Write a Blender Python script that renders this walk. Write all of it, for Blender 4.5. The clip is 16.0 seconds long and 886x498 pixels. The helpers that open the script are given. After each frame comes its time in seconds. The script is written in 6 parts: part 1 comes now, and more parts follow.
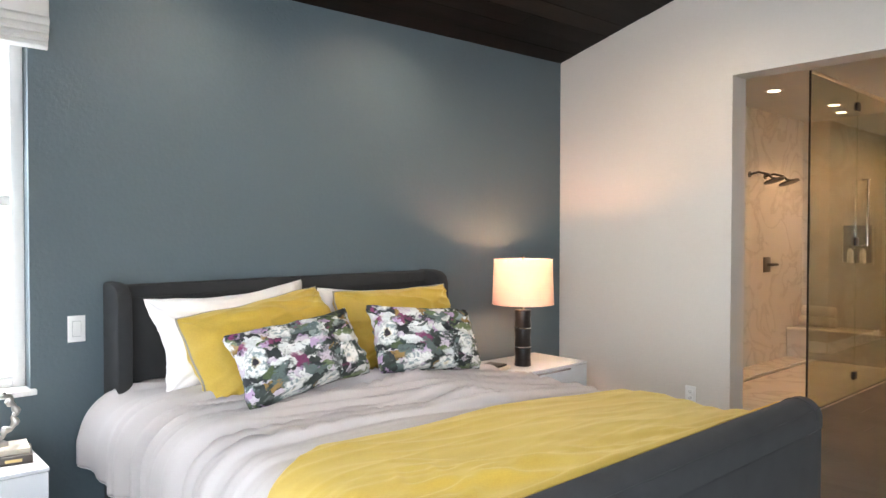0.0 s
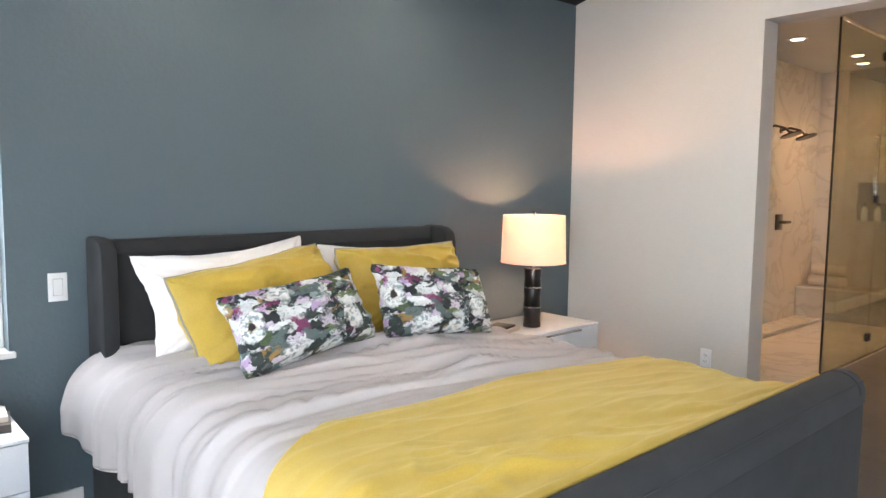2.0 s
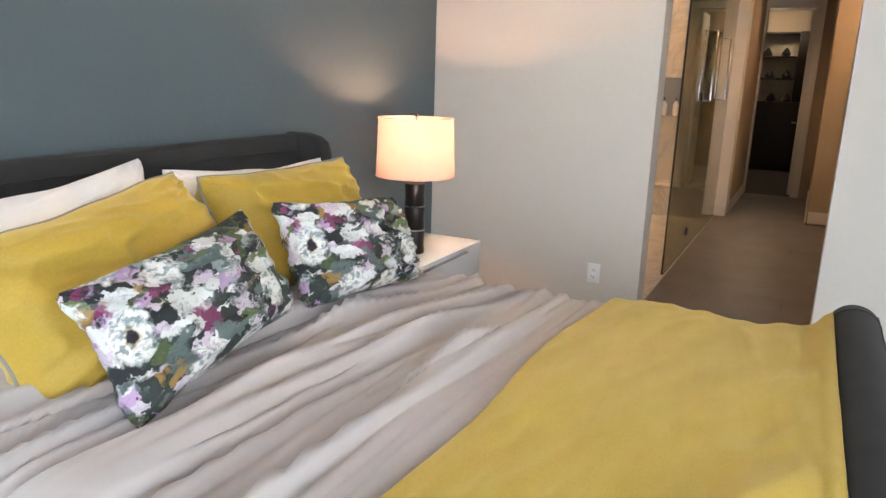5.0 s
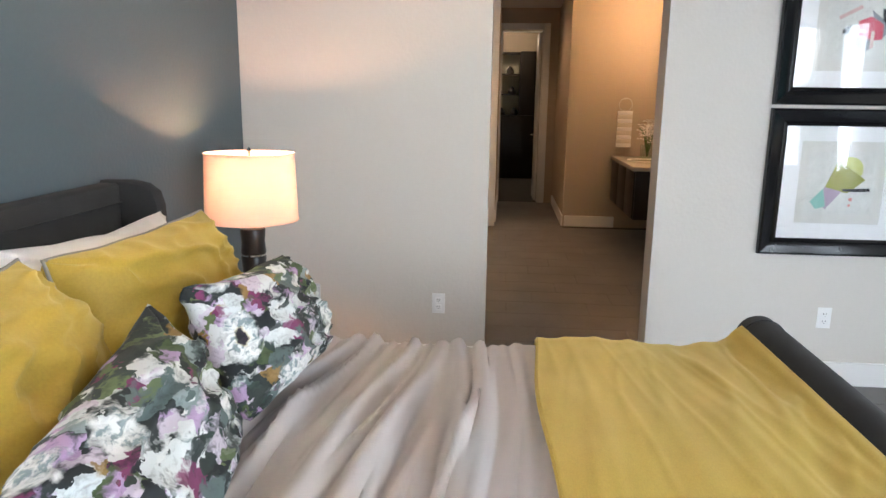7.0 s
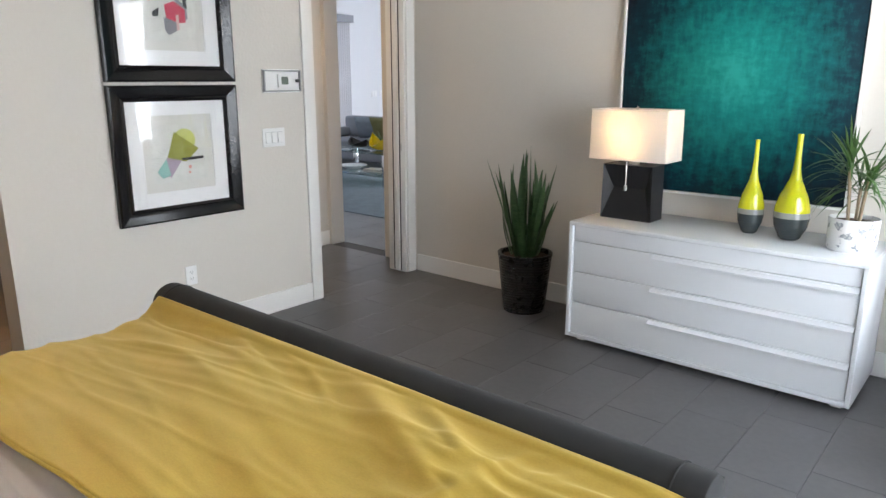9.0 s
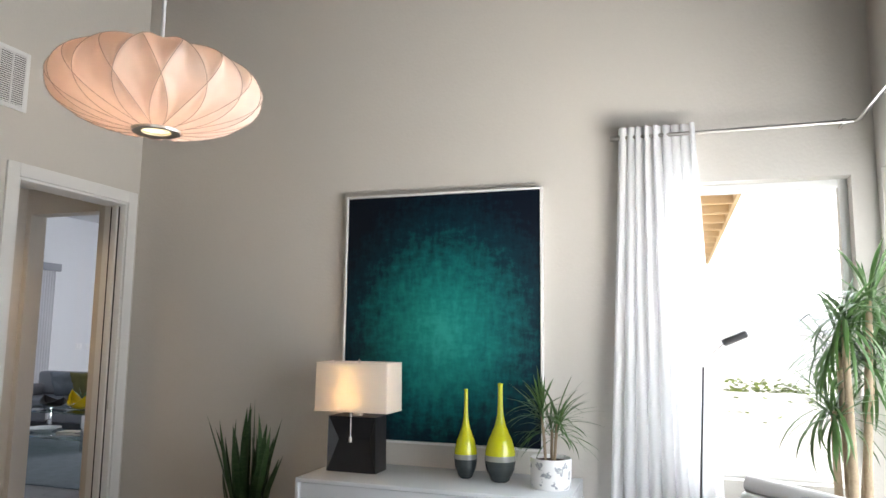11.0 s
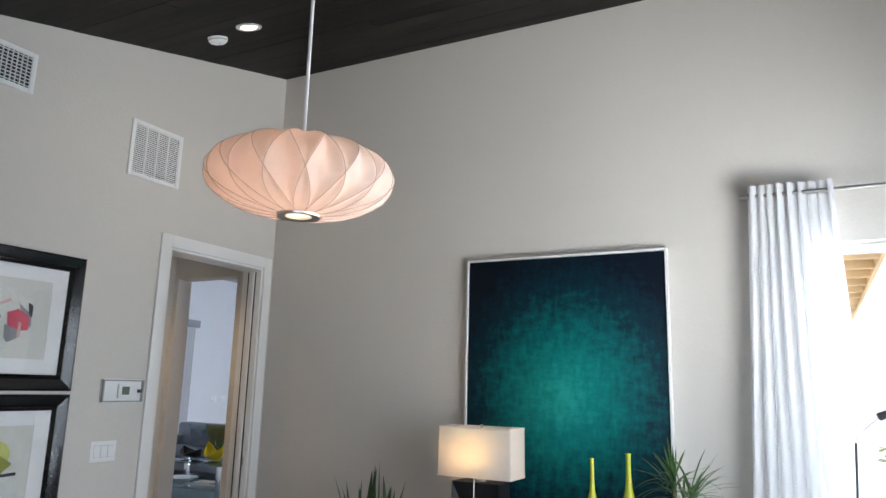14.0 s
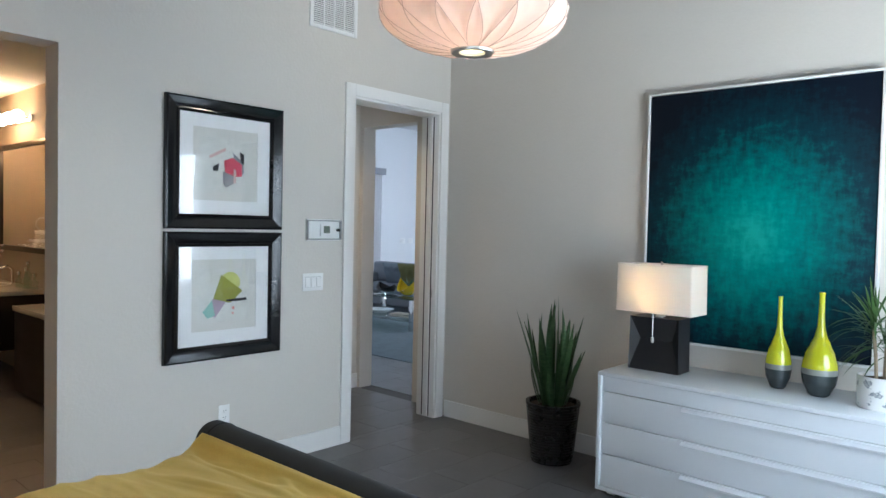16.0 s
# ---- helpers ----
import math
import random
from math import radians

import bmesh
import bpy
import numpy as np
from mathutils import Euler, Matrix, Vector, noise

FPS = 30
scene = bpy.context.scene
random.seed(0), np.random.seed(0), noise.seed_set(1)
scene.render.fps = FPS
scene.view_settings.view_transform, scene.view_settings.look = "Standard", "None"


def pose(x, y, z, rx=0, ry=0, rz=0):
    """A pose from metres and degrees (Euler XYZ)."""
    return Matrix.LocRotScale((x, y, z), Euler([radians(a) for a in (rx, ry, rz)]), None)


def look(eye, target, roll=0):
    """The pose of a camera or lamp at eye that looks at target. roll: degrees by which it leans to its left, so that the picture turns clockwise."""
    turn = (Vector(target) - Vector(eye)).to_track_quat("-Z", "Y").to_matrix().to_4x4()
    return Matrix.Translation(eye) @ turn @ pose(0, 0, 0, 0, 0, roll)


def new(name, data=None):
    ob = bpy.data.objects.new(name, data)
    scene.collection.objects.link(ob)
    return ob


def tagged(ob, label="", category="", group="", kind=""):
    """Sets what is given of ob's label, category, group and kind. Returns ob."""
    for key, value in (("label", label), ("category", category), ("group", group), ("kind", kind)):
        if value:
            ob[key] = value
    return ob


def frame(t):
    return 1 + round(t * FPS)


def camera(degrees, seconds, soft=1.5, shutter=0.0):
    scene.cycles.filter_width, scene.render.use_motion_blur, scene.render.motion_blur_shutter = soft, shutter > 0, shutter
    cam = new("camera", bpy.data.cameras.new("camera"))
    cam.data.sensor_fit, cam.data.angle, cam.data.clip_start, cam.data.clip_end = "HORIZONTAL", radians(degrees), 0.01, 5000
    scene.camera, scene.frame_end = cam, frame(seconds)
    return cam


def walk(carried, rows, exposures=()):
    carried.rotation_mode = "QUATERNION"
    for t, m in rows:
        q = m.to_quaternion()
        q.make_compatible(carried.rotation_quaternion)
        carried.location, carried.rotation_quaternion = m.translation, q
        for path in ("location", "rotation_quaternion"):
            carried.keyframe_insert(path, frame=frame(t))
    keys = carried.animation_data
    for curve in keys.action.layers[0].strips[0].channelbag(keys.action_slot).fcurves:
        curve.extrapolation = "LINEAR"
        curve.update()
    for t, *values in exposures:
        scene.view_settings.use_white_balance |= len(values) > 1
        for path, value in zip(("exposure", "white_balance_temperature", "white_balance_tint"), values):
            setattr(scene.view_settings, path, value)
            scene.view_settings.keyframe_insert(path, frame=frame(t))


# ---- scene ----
cam = camera(65.0, 16.0)
PATH = [
    (0, (-0.285, 0.022, 1.418), (1.047, 1.513, 1.379), 0.1),
    (0.5, (-0.314, 0.045, 1.434), (1.041, 1.511, 1.56), 0.3),
    (1, (-0.323, 0.058, 1.434), (1.023, 1.516, 1.677), 0.2),
    (1.5, (-0.265, 0.152, 1.434), (1.097, 1.61, 1.581), 0.5),
    (2, (-0.17, 0.247, 1.427), (1.166, 1.725, 1.251), 0.7),
    (2.5, (-0.136, 0.341, 1.417), (1.04, 1.922, 1.078), 0.8),
    (3, (-0.135, 0.441, 1.422), (0.953, 2.042, 0.917), 1.0),
    (3.5, (-0.086, 0.593, 1.396), (1.244, 1.971, 0.817), 1.2),
    (4, (0.006, 0.775, 1.403), (1.469, 2.011, 0.83), 1.0),
    (4.5, (0.053, 0.931, 1.403), (1.619, 2.081, 0.927), 0.9),
    (4.7, (0.045, 1.085, 1.437), (1.688, 2.128, 0.959), 1.1),
    (6.8, (0.196, 1.941, 1.507), (2.134, 2.278, 1.146), 0.8),
    (7, (0.198, 1.989, 1.5), (2.147, 2.152, 1.08), 0.8),
    (7.5, (0.257, 2.086, 1.475), (2.19, 1.801, 1.047), 0.2),
    (8, (0.303, 2.275, 1.469), (2.107, 1.524, 1.044), 0.3),
    (8.5, (0.265, 2.34, 1.492), (1.797, 1.137, 1.04), 0.2),
    (9, (0.229, 2.314, 1.517), (1.484, 0.831, 1.041), 0.0),
    (9.5, (0.193, 2.304, 1.508), (1.193, 0.623, 1.086), -0.1),
    (10, (0.186, 2.364, 1.515), (0.964, 0.542, 1.243), 0.2),
    (10.2, (0.189, 2.376, 1.513), (0.926, 0.523, 1.351), 0.4),
    (12.5, (0.185, 2.378, 1.552), (0.729, 0.544, 2.137), 0.6),
    (13, (0.196, 2.404, 1.566), (0.779, 0.567, 2.102), 0.9),
    (13.5, (0.205, 2.414, 1.572), (0.927, 0.607, 2.034), 1.2),
    (14, (0.205, 2.432, 1.581), (1.125, 0.699, 1.968), 1.5),
    (14.5, (0.197, 2.445, 1.581), (1.285, 0.793, 1.881), 1.5),
    (15, (0.192, 2.459, 1.595), (1.393, 0.874, 1.808), 1.5),
    (15.5, (0.185, 2.466, 1.584), (1.48, 0.946, 1.697), 1.5),
    (16, (0.181, 2.458, 1.545), (1.523, 0.976, 1.48), 1.3),
]
walk(cam, [(t, look(eye, target, roll)) for t, eye, target, roll in PATH], [
    (0, 0.82, 6250, 10), (0.5, 1.02, 6100, 10), (1.5, 1.03, 6050, 10), (2.5, 0.58, 6150, 10), (3.5, 0.58, 6100, 10), (4.5, 0.68, 6200, 10),
    (7.5, 0.74, 5950, 9), (9.0, 0.60, 6350, 10), (10.0, 0.24, 6650, 11), (12.5, 0.0, 6250, 9), (14.5, 0.0, 5950, 9), (15.2, 0.04, 5900, 8), (16, 0.28, 5600, 4)])

# ---- world, sun and daylight ----
world = bpy.data.worlds.new("sky")
scene.world = world
world.use_nodes = True
SUN_EL, SUN_DIR = 69.0, (0.07, -1.0)     # the way the sunlight travels over the floor
sky = world.node_tree.nodes.new("ShaderNodeTexSky")
sky.sky_type = 'NISHITA'
sky.sun_disc = False
sky.sun_elevation = radians(SUN_EL)
sky.sun_rotation = math.atan2(-SUN_DIR[0], -SUN_DIR[1])
background = world.node_tree.nodes["Background"]
background.inputs["Strength"].default_value = 0.15
world.node_tree.links.new(sky.outputs[0], background.inputs[0])

sun = new("sun", bpy.data.lights.new("sun", 'SUN'))
sun.data.energy, sun.data.angle, sun.data.color = 5.0, radians(0.5), (1.0, 0.95, 0.87)
down = Vector((SUN_DIR[0], SUN_DIR[1], -math.tan(radians(SUN_EL)))).normalized()
sun.matrix_world = Matrix.Translation((-1, 8, 14)) @ down.to_track_quat("-Z", "Y").to_matrix().to_4x4()


def daylight(name, centre, target, width, height, watts, colour=(0.86, 0.93, 1.0)):
    """An area lamp in a window's opening, for the sky's light; the living room's opening is added."""
    lamp = new(name, bpy.data.lights.new(name, 'AREA'))
    lamp.data.shape, lamp.data.size, lamp.data.size_y = 'RECTANGLE', width, height
    lamp.data.energy, lamp.data.color = watts, colour
    lamp.matrix_world = look(centre, target)
    return lamp


def bulb(name, place, watts, radius, colour=(1.0, 0.66, 0.36)):
    lamp = new(name, bpy.data.lights.new(name, 'POINT'))
    lamp.data.energy, lamp.data.shadow_soft_size, lamp.data.color = watts, radius, colour
    lamp.location = place
    return lamp


def downlight(name, place, watts, angle=95, blend=0.6, colour=(1.0, 0.78, 0.55)):
    lamp = new(name, bpy.data.lights.new(name, 'SPOT'))
    lamp.data.energy, lamp.data.spot_size, lamp.data.spot_blend = watts, radians(angle), blend
    lamp.data.shadow_soft_size, lamp.data.color = 0.04, colour
    lamp.location = place
    return lamp


daylight("daylight_west", (-0.93, -0.2, 1.4), (3, -0.2, 1.2), 2.6, 1.9, 74)
daylight("sunlit_ground_bounce", (-0.90, 0.30, 0.75), (1.7, -1.5, 4.2), 1.6, 0.6, 26, (1.0, 0.95, 0.88)).data.spread = radians(78)
daylight("daylight_south", (-0.33, -1.83, 1.55), (0.3, 3, 1.2), 0.75, 1.6, 30)
daylight("daylight_north", (-0.05, 3.5, 1.5), (0.2, 0, 1.0), 0.8, 1.4, 14)
# added fill from an unseen side, brightening the living room's east wall
daylight("living_room_fill", (5.7, -9.95, 1.5), (10.6, -5.0, 1.4), 2.8, 2.2, 230, (0.86, 0.89, 1.0))
# ---- materials ----
def material(name, colour, second=None, rough=0.6, metal=0.0, scale=6.0, fine=80.0, amount=0.5, bump=0.1, depth=0.002,
             stretch=(1, 1, 1), sheen=0.0, coat=0.0, vary=0.0, island=False, spec=0.5):
    """Principled paint with grain at two scales; vary shifts the value from piece to piece."""
    m = bpy.data.materials.new(name)
    m.use_nodes = True
    nodes, links = m.node_tree.nodes, m.node_tree.links
    b = nodes["Principled BSDF"]
    b.inputs["Metallic"].default_value = metal
    b.inputs["Sheen Weight"].default_value = sheen
    b.inputs["Coat Weight"].default_value = coat
    b.inputs["Specular IOR Level"].default_value = spec
    second = second or tuple(c * 0.8 for c in colour)
    coord = nodes.new("ShaderNodeTexCoord")
    place = nodes.new("ShaderNodeMapping")
    place.inputs["Scale"].default_value = stretch
    links.new(coord.outputs["Object"], place.inputs[0])
    big, small = nodes.new("ShaderNodeTexNoise"), nodes.new("ShaderNodeTexNoise")
    for tex, sc, detail in ((big, scale, 4), (small, fine, 3)):
        tex.inputs["Scale"].default_value, tex.inputs["Detail"].default_value = sc, detail
        links.new(place.outputs[0], tex.inputs["Vector"])
    add = nodes.new("ShaderNodeMath")
    add.operation = 'MULTIPLY_ADD'
    add.inputs[1].default_value = 0.45
    links.new(small.outputs["Fac"], add.inputs[0])
    half = nodes.new("ShaderNodeMath")
    half.operation = 'MULTIPLY'
    half.inputs[1].default_value = 0.55
    links.new(big.outputs["Fac"], half.inputs[0])
    links.new(half.outputs[0], add.inputs[2])
    ramp = nodes.new("ShaderNodeMapRange")
    ramp.inputs["From Min"].default_value, ramp.inputs["From Max"].default_value = 0.3, 0.7
    ramp.inputs["To Max"].default_value = amount
    links.new(add.outputs[0], ramp.inputs["Value"])
    mix = nodes.new("ShaderNodeMix")
    mix.data_type = 'RGBA'
    mix.inputs[6].default_value, mix.inputs[7].default_value = (*colour, 1), (*second, 1)
    links.new(ramp.outputs[0], mix.inputs[0])
    last = mix.outputs[2]
    if vary:
        info = nodes.new("ShaderNodeNewGeometry" if island else "ShaderNodeObjectInfo")
        span = nodes.new("ShaderNodeMapRange")
        span.inputs["To Min"].default_value, span.inputs["To Max"].default_value = 1 - vary, 1 + vary
        links.new(info.outputs["Random Per Island" if island else "Random"], span.inputs["Value"])
        tone = nodes.new("ShaderNodeHueSaturation")
        links.new(span.outputs[0], tone.inputs["Value"])
        links.new(last, tone.inputs["Color"])
        last = tone.outputs[0]
    links.new(last, b.inputs["Base Color"])
    gloss = nodes.new("ShaderNodeMapRange")
    gloss.inputs["To Min"].default_value, gloss.inputs["To Max"].default_value = max(rough - 0.07, 0.02), min(rough + 0.07, 1)
    links.new(big.outputs["Fac"], gloss.inputs["Value"])
    links.new(gloss.outputs[0], b.inputs["Roughness"])
    if bump:
        bp = nodes.new("ShaderNodeBump")
        bp.inputs["Strength"].default_value, bp.inputs["Distance"].default_value = bump, depth
        links.new(small.outputs["Fac"], bp.inputs["Height"])
        links.new(bp.outputs[0], b.inputs["Normal"])
    return m


def glowing(name, colour, strength, base=(0.8, 0.8, 0.8)):
    m = material(name, base, amount=0.1)
    b = m.node_tree.nodes["Principled BSDF"]
    b.inputs["Emission Color"].default_value, b.inputs["Emission Strength"].default_value = (*colour, 1), strength
    return m


def clear_glass(name, tint=(1, 1, 1), mirror=0.08):
    """Thin flat glass: clear, with a faint reflection that grows at a glancing angle."""
    m = bpy.data.materials.new(name)
    m.use_nodes = True
    nodes, links = m.node_tree.nodes, m.node_tree.links
    nodes.remove(nodes["Principled BSDF"])
    through_it, shine = nodes.new("ShaderNodeBsdfTransparent"), nodes.new("ShaderNodeBsdfGlossy")
    mix, fres = nodes.new("ShaderNodeMixShader"), nodes.new("ShaderNodeLayerWeight")
    through_it.inputs[0].default_value = (*tint, 1)
    shine.inputs["Roughness"].default_value = 0.02
    fres.inputs["Blend"].default_value = 0.5
    steep, least = nodes.new("ShaderNodeMath"), nodes.new("ShaderNodeMath")
    steep.operation, least.operation = 'POWER', 'MULTIPLY_ADD'
    steep.inputs[1].default_value = 4.0
    least.inputs[1].default_value, least.inputs[2].default_value = 0.9, mirror / 2
    links.new(fres.outputs["Facing"], steep.inputs[0])
    links.new(steep.outputs[0], least.inputs[0])
    links.new(least.outputs[0], mix.inputs[0])
    links.new(through_it.outputs[0], mix.inputs[1])
    links.new(shine.outputs[0], mix.inputs[2])
    links.new(mix.outputs[0], nodes["Material Output"].inputs[0])
    return m


def translucent(name, colour, share=0.5, rough=0.8):
    """Thin cloth or paper that lets part of the light through."""
    m = material(name, colour, tuple(c * 0.93 for c in colour), rough=rough, scale=8, fine=220, amount=0.6, bump=0.06, depth=0.001)
    nodes, links = m.node_tree.nodes, m.node_tree.links
    t, mix = nodes.new("ShaderNodeBsdfTranslucent"), nodes.new("ShaderNodeMixShader")
    t.inputs[0].default_value = (*colour, 1)
    mix.inputs[0].default_value = share
    links.new(nodes["Principled BSDF"].outputs[0], mix.inputs[1])
    links.new(t.outputs[0], mix.inputs[2])
    links.new(mix.outputs[0], nodes["Material Output"].inputs[0])
    return m


def swap_colour(m, build):
    """Replaces the base colour by what build(nodes, links, coord) returns."""
    nodes, links = m.node_tree.nodes, m.node_tree.links
    coord = next(n for n in nodes if n.type == 'TEX_COORD')
    links.new(build(nodes, links, coord), nodes["Principled BSDF"].inputs["Base Color"])
    return m


def ramp_of(nodes, links, value, stops, constant=False):
    r = nodes.new("ShaderNodeValToRGB")
    r.color_ramp.interpolation = 'CONSTANT' if constant else 'LINEAR'
    while len(r.color_ramp.elements) < len(stops):
        r.color_ramp.elements.new(0.5)
    for e, (p, c) in zip(r.color_ramp.elements, stops):
        e.position, e.color = p, (*c, 1)
    links.new(value, r.inputs[0])
    return r.outputs[0]


PLASTER = material("light_grey_plaster", (0.625, 0.59, 0.54), (0.585, 0.55, 0.505), rough=0.75, scale=1.3, fine=55, amount=0.5, bump=0.35, depth=0.004)
BLUE = material("slate_blue_plaster", (0.091, 0.123, 0.138), (0.080, 0.110, 0.125), rough=0.55, scale=1.3, fine=55, amount=0.5, bump=0.35, depth=0.004)
TAUPE = material("taupe_plaster", (0.42, 0.35, 0.27), (0.39, 0.32, 0.25), rough=0.75, scale=1.3, fine=55, bump=0.3, depth=0.004)
WHITE_WALL = material("white_plaster", (0.72, 0.73, 0.74), (0.68, 0.69, 0.7), rough=0.75, scale=1.3, fine=55, bump=0.3, depth=0.004)
TRIM = material("white_trim_paint", (0.78, 0.77, 0.75), (0.74, 0.73, 0.71), rough=0.35, scale=3, fine=60, amount=0.5, bump=0.04)
CEILING = material("black_brown_stained_boards", (0.0085, 0.0055, 0.0042), (0.002, 0.0016, 0.0014), rough=0.5, scale=2.2, fine=30, amount=1.0, bump=0.25, depth=0.003, stretch=(0.25, 3, 3), vary=0.5, island=True, spec=0.10)
TILE = material("charcoal_porcelain_tile", (0.112, 0.110, 0.112), (0.082, 0.081, 0.083), rough=0.36, scale=2.5, fine=35, amount=0.9, bump=0.1, depth=0.002, vary=0.12, spec=0.45)
GROUT = material("grey_grout", (0.085, 0.084, 0.084), rough=0.9, fine=150, bump=0.3)
BASE_CLOTH = material("charcoal_woven_upholstery", (0.036, 0.037, 0.039), (0.025, 0.026, 0.027), rough=0.9, scale=9, fine=420, amount=0.8, bump=0.35, depth=0.0012, sheen=0.04, spec=0.12)
PIPING = material("grey_piping", (0.30, 0.28, 0.25), rough=0.8, fine=300)
DUVET = material("pale_grey_cotton", (0.49, 0.455, 0.447), (0.44, 0.41, 0.40), rough=0.8, scale=4, fine=300, amount=0.6, bump=0.12, depth=0.001)
WHITE_COTTON = material("white_cotton", (0.80, 0.77, 0.76), (0.74, 0.71, 0.70), rough=0.85, scale=5, fine=260, amount=0.5, bump=0.12, depth=0.001, sheen=0.1)
VELVET = material("mustard_velvet", (0.50, 0.345, 0.04), (0.38, 0.25, 0.028), rough=0.62, scale=5, fine=160, amount=0.9, bump=0.15, depth=0.001, sheen=0.35)
MUSTARD = material("mustard_throw_plush", (0.52, 0.365, 0.055), (0.40, 0.27, 0.035), rough=0.62, scale=6, fine=130, amount=0.9, bump=0.2, depth=0.0015, sheen=0.35, stretch=(1, 2.2, 1))
for plush in (VELVET, MUSTARD):
    plush.node_tree.nodes["Principled BSDF"].inputs["Sheen Tint"].default_value = (1.0, 0.85, 0.4, 1)


def floral(nodes, links, coord):
    """Loose brushed flowers: pale blooms with dark hearts, plum and lilac washes, green and ink strokes."""
    def tex(kind, scale, vector, **more):
        n = nodes.new(kind)
        n.inputs["Scale"].default_value = scale
        for key, value in more.items():
            n.inputs[key].default_value = value
        links.new(vector, n.inputs["Vector"])
        return n
    def blend(fac, one, two, mode='MIX'):
        n = nodes.new("ShaderNodeMix")
        n.data_type, n.blend_type = 'RGBA', mode
        for slot, value in ((0, fac), (6, one), (7, two)):
            if isinstance(value, (int, float)):
                n.inputs[slot].default_value = value
            else:
                links.new(value, n.inputs[slot])
        return n.outputs[2]
    def split(value, k):
        n = nodes.new("ShaderNodeSeparateColor")
        links.new(value, n.inputs[0])
        return n.outputs[k]
    base = coord.outputs["Object"]
    def streaks(scale, turn, shift):
        """Coordinates drawn out along a brush direction, their edges frayed."""
        fray = tex("ShaderNodeTexNoise", 38.0, base, Detail=4.0)
        bent = blend(0.026, base, fray.outputs["Color"], 'LINEAR_LIGHT')
        place = nodes.new("ShaderNodeMapping")
        place.inputs["Scale"].default_value = scale
        place.inputs["Rotation"].default_value = (0, 0, turn)
        place.inputs["Location"].default_value = (shift, shift * 0.7, shift * 1.3)
        links.new(bent, place.inputs[0])
        return place.outputs[0]
    wide, thin = streaks((0.75, 1.15, 1.0), 0.6, 0.3), streaks((0.6, 1.5, 1.0), -0.5, 1.7)
    greens = [(0.0, (0.012, 0.016, 0.018)), (0.22, (0.035, 0.055, 0.045)), (0.36, (0.10, 0.135, 0.13)), (0.46, (0.60, 0.63, 0.62)), (0.56, (0.02, 0.028, 0.026)),
              (0.66, (0.24, 0.29, 0.28)), (0.74, (0.70, 0.71, 0.69)), (0.84, (0.07, 0.10, 0.04))]
    plums = [(0.0, (0.03, 0.04, 0.035)), (0.2, (0.20, 0.03, 0.11)), (0.30, (0.68, 0.69, 0.67)), (0.46, (0.46, 0.31, 0.50)), (0.58, (0.015, 0.02, 0.02)),
             (0.68, (0.13, 0.17, 0.07)), (0.78, (0.60, 0.52, 0.60)), (0.94, (0.30, 0.18, 0.05))]
    one = ramp_of(nodes, links, split(tex("ShaderNodeTexVoronoi", 16.0, wide).outputs["Color"], 0), greens, True)
    two = ramp_of(nodes, links, split(tex("ShaderNodeTexVoronoi", 22.0, thin).outputs["Color"], 1), plums, True)
    patch = tex("ShaderNodeTexNoise", 16.0, wide, Detail=4.0)
    ground = blend(ramp_of(nodes, links, patch.outputs["Fac"], [(0.0, (0, 0, 0)), (0.47, (0, 0, 0)), (0.54, (0.9, 0.9, 0.9))]), one, two)
    # blooms: a dark heart inside pale petals that fray into the ground
    bloom = tex("ShaderNodeTexVoronoi", 6.4, base, Randomness=0.85)
    petal = tex("ShaderNodeTexNoise", 24.0, base, Detail=5.0)
    edge = nodes.new("ShaderNodeMath")
    edge.operation = 'MULTIPLY_ADD'
    edge.inputs[1].default_value = 0.50
    links.new(petal.outputs["Fac"], edge.inputs[0])
    links.new(bloom.outputs["Distance"], edge.inputs[2])
    mask = ramp_of(nodes, links, edge.outputs[0], [(0.0, (1, 1, 1)), (0.56, (0.97, 0.97, 0.97)), (0.64, (0, 0, 0))])
    heart = ramp_of(nodes, links, edge.outputs[0], [(0.0, (0.02, 0.012, 0.02)), (0.30, (0.03, 0.02, 0.03)), (0.335, (0.70, 0.62, 0.45)), (0.37, (0.76, 0.76, 0.74))])
    vein = ramp_of(nodes, links, tex("ShaderNodeTexNoise", 46.0, thin, Detail=4.0).outputs["Fac"], [(0.40, (0.34, 0.42, 0.44)), (0.50, (0.98, 0.98, 0.97)), (0.7, (1, 1, 1))])
    face = blend(1.0, heart, vein, 'MULTIPLY')
    chosen = ramp_of(nodes, links, split(bloom.outputs["Color"], 2), [(0.0, (1, 1, 1)), (0.66, (0, 0, 0))], True)
    painted = blend(blend(1.0, mask, chosen, 'MULTIPLY'), ground, face)
    wash = tex("ShaderNodeTexNoise", 55.0, thin, Detail=6.0)
    tone = ramp_of(nodes, links, wash.outputs["Fac"], [(0.3, (0.40, 0.41, 0.41)), (0.48, (1, 1, 1)), (0.8, (1, 1, 1))])
    return blend(0.6, painted, tone, 'MULTIPLY')


FLORAL = swap_colour(material("floral_printed_cotton", (0.5, 0.5, 0.5), rough=0.8, fine=300, bump=0.12, depth=0.001), floral)


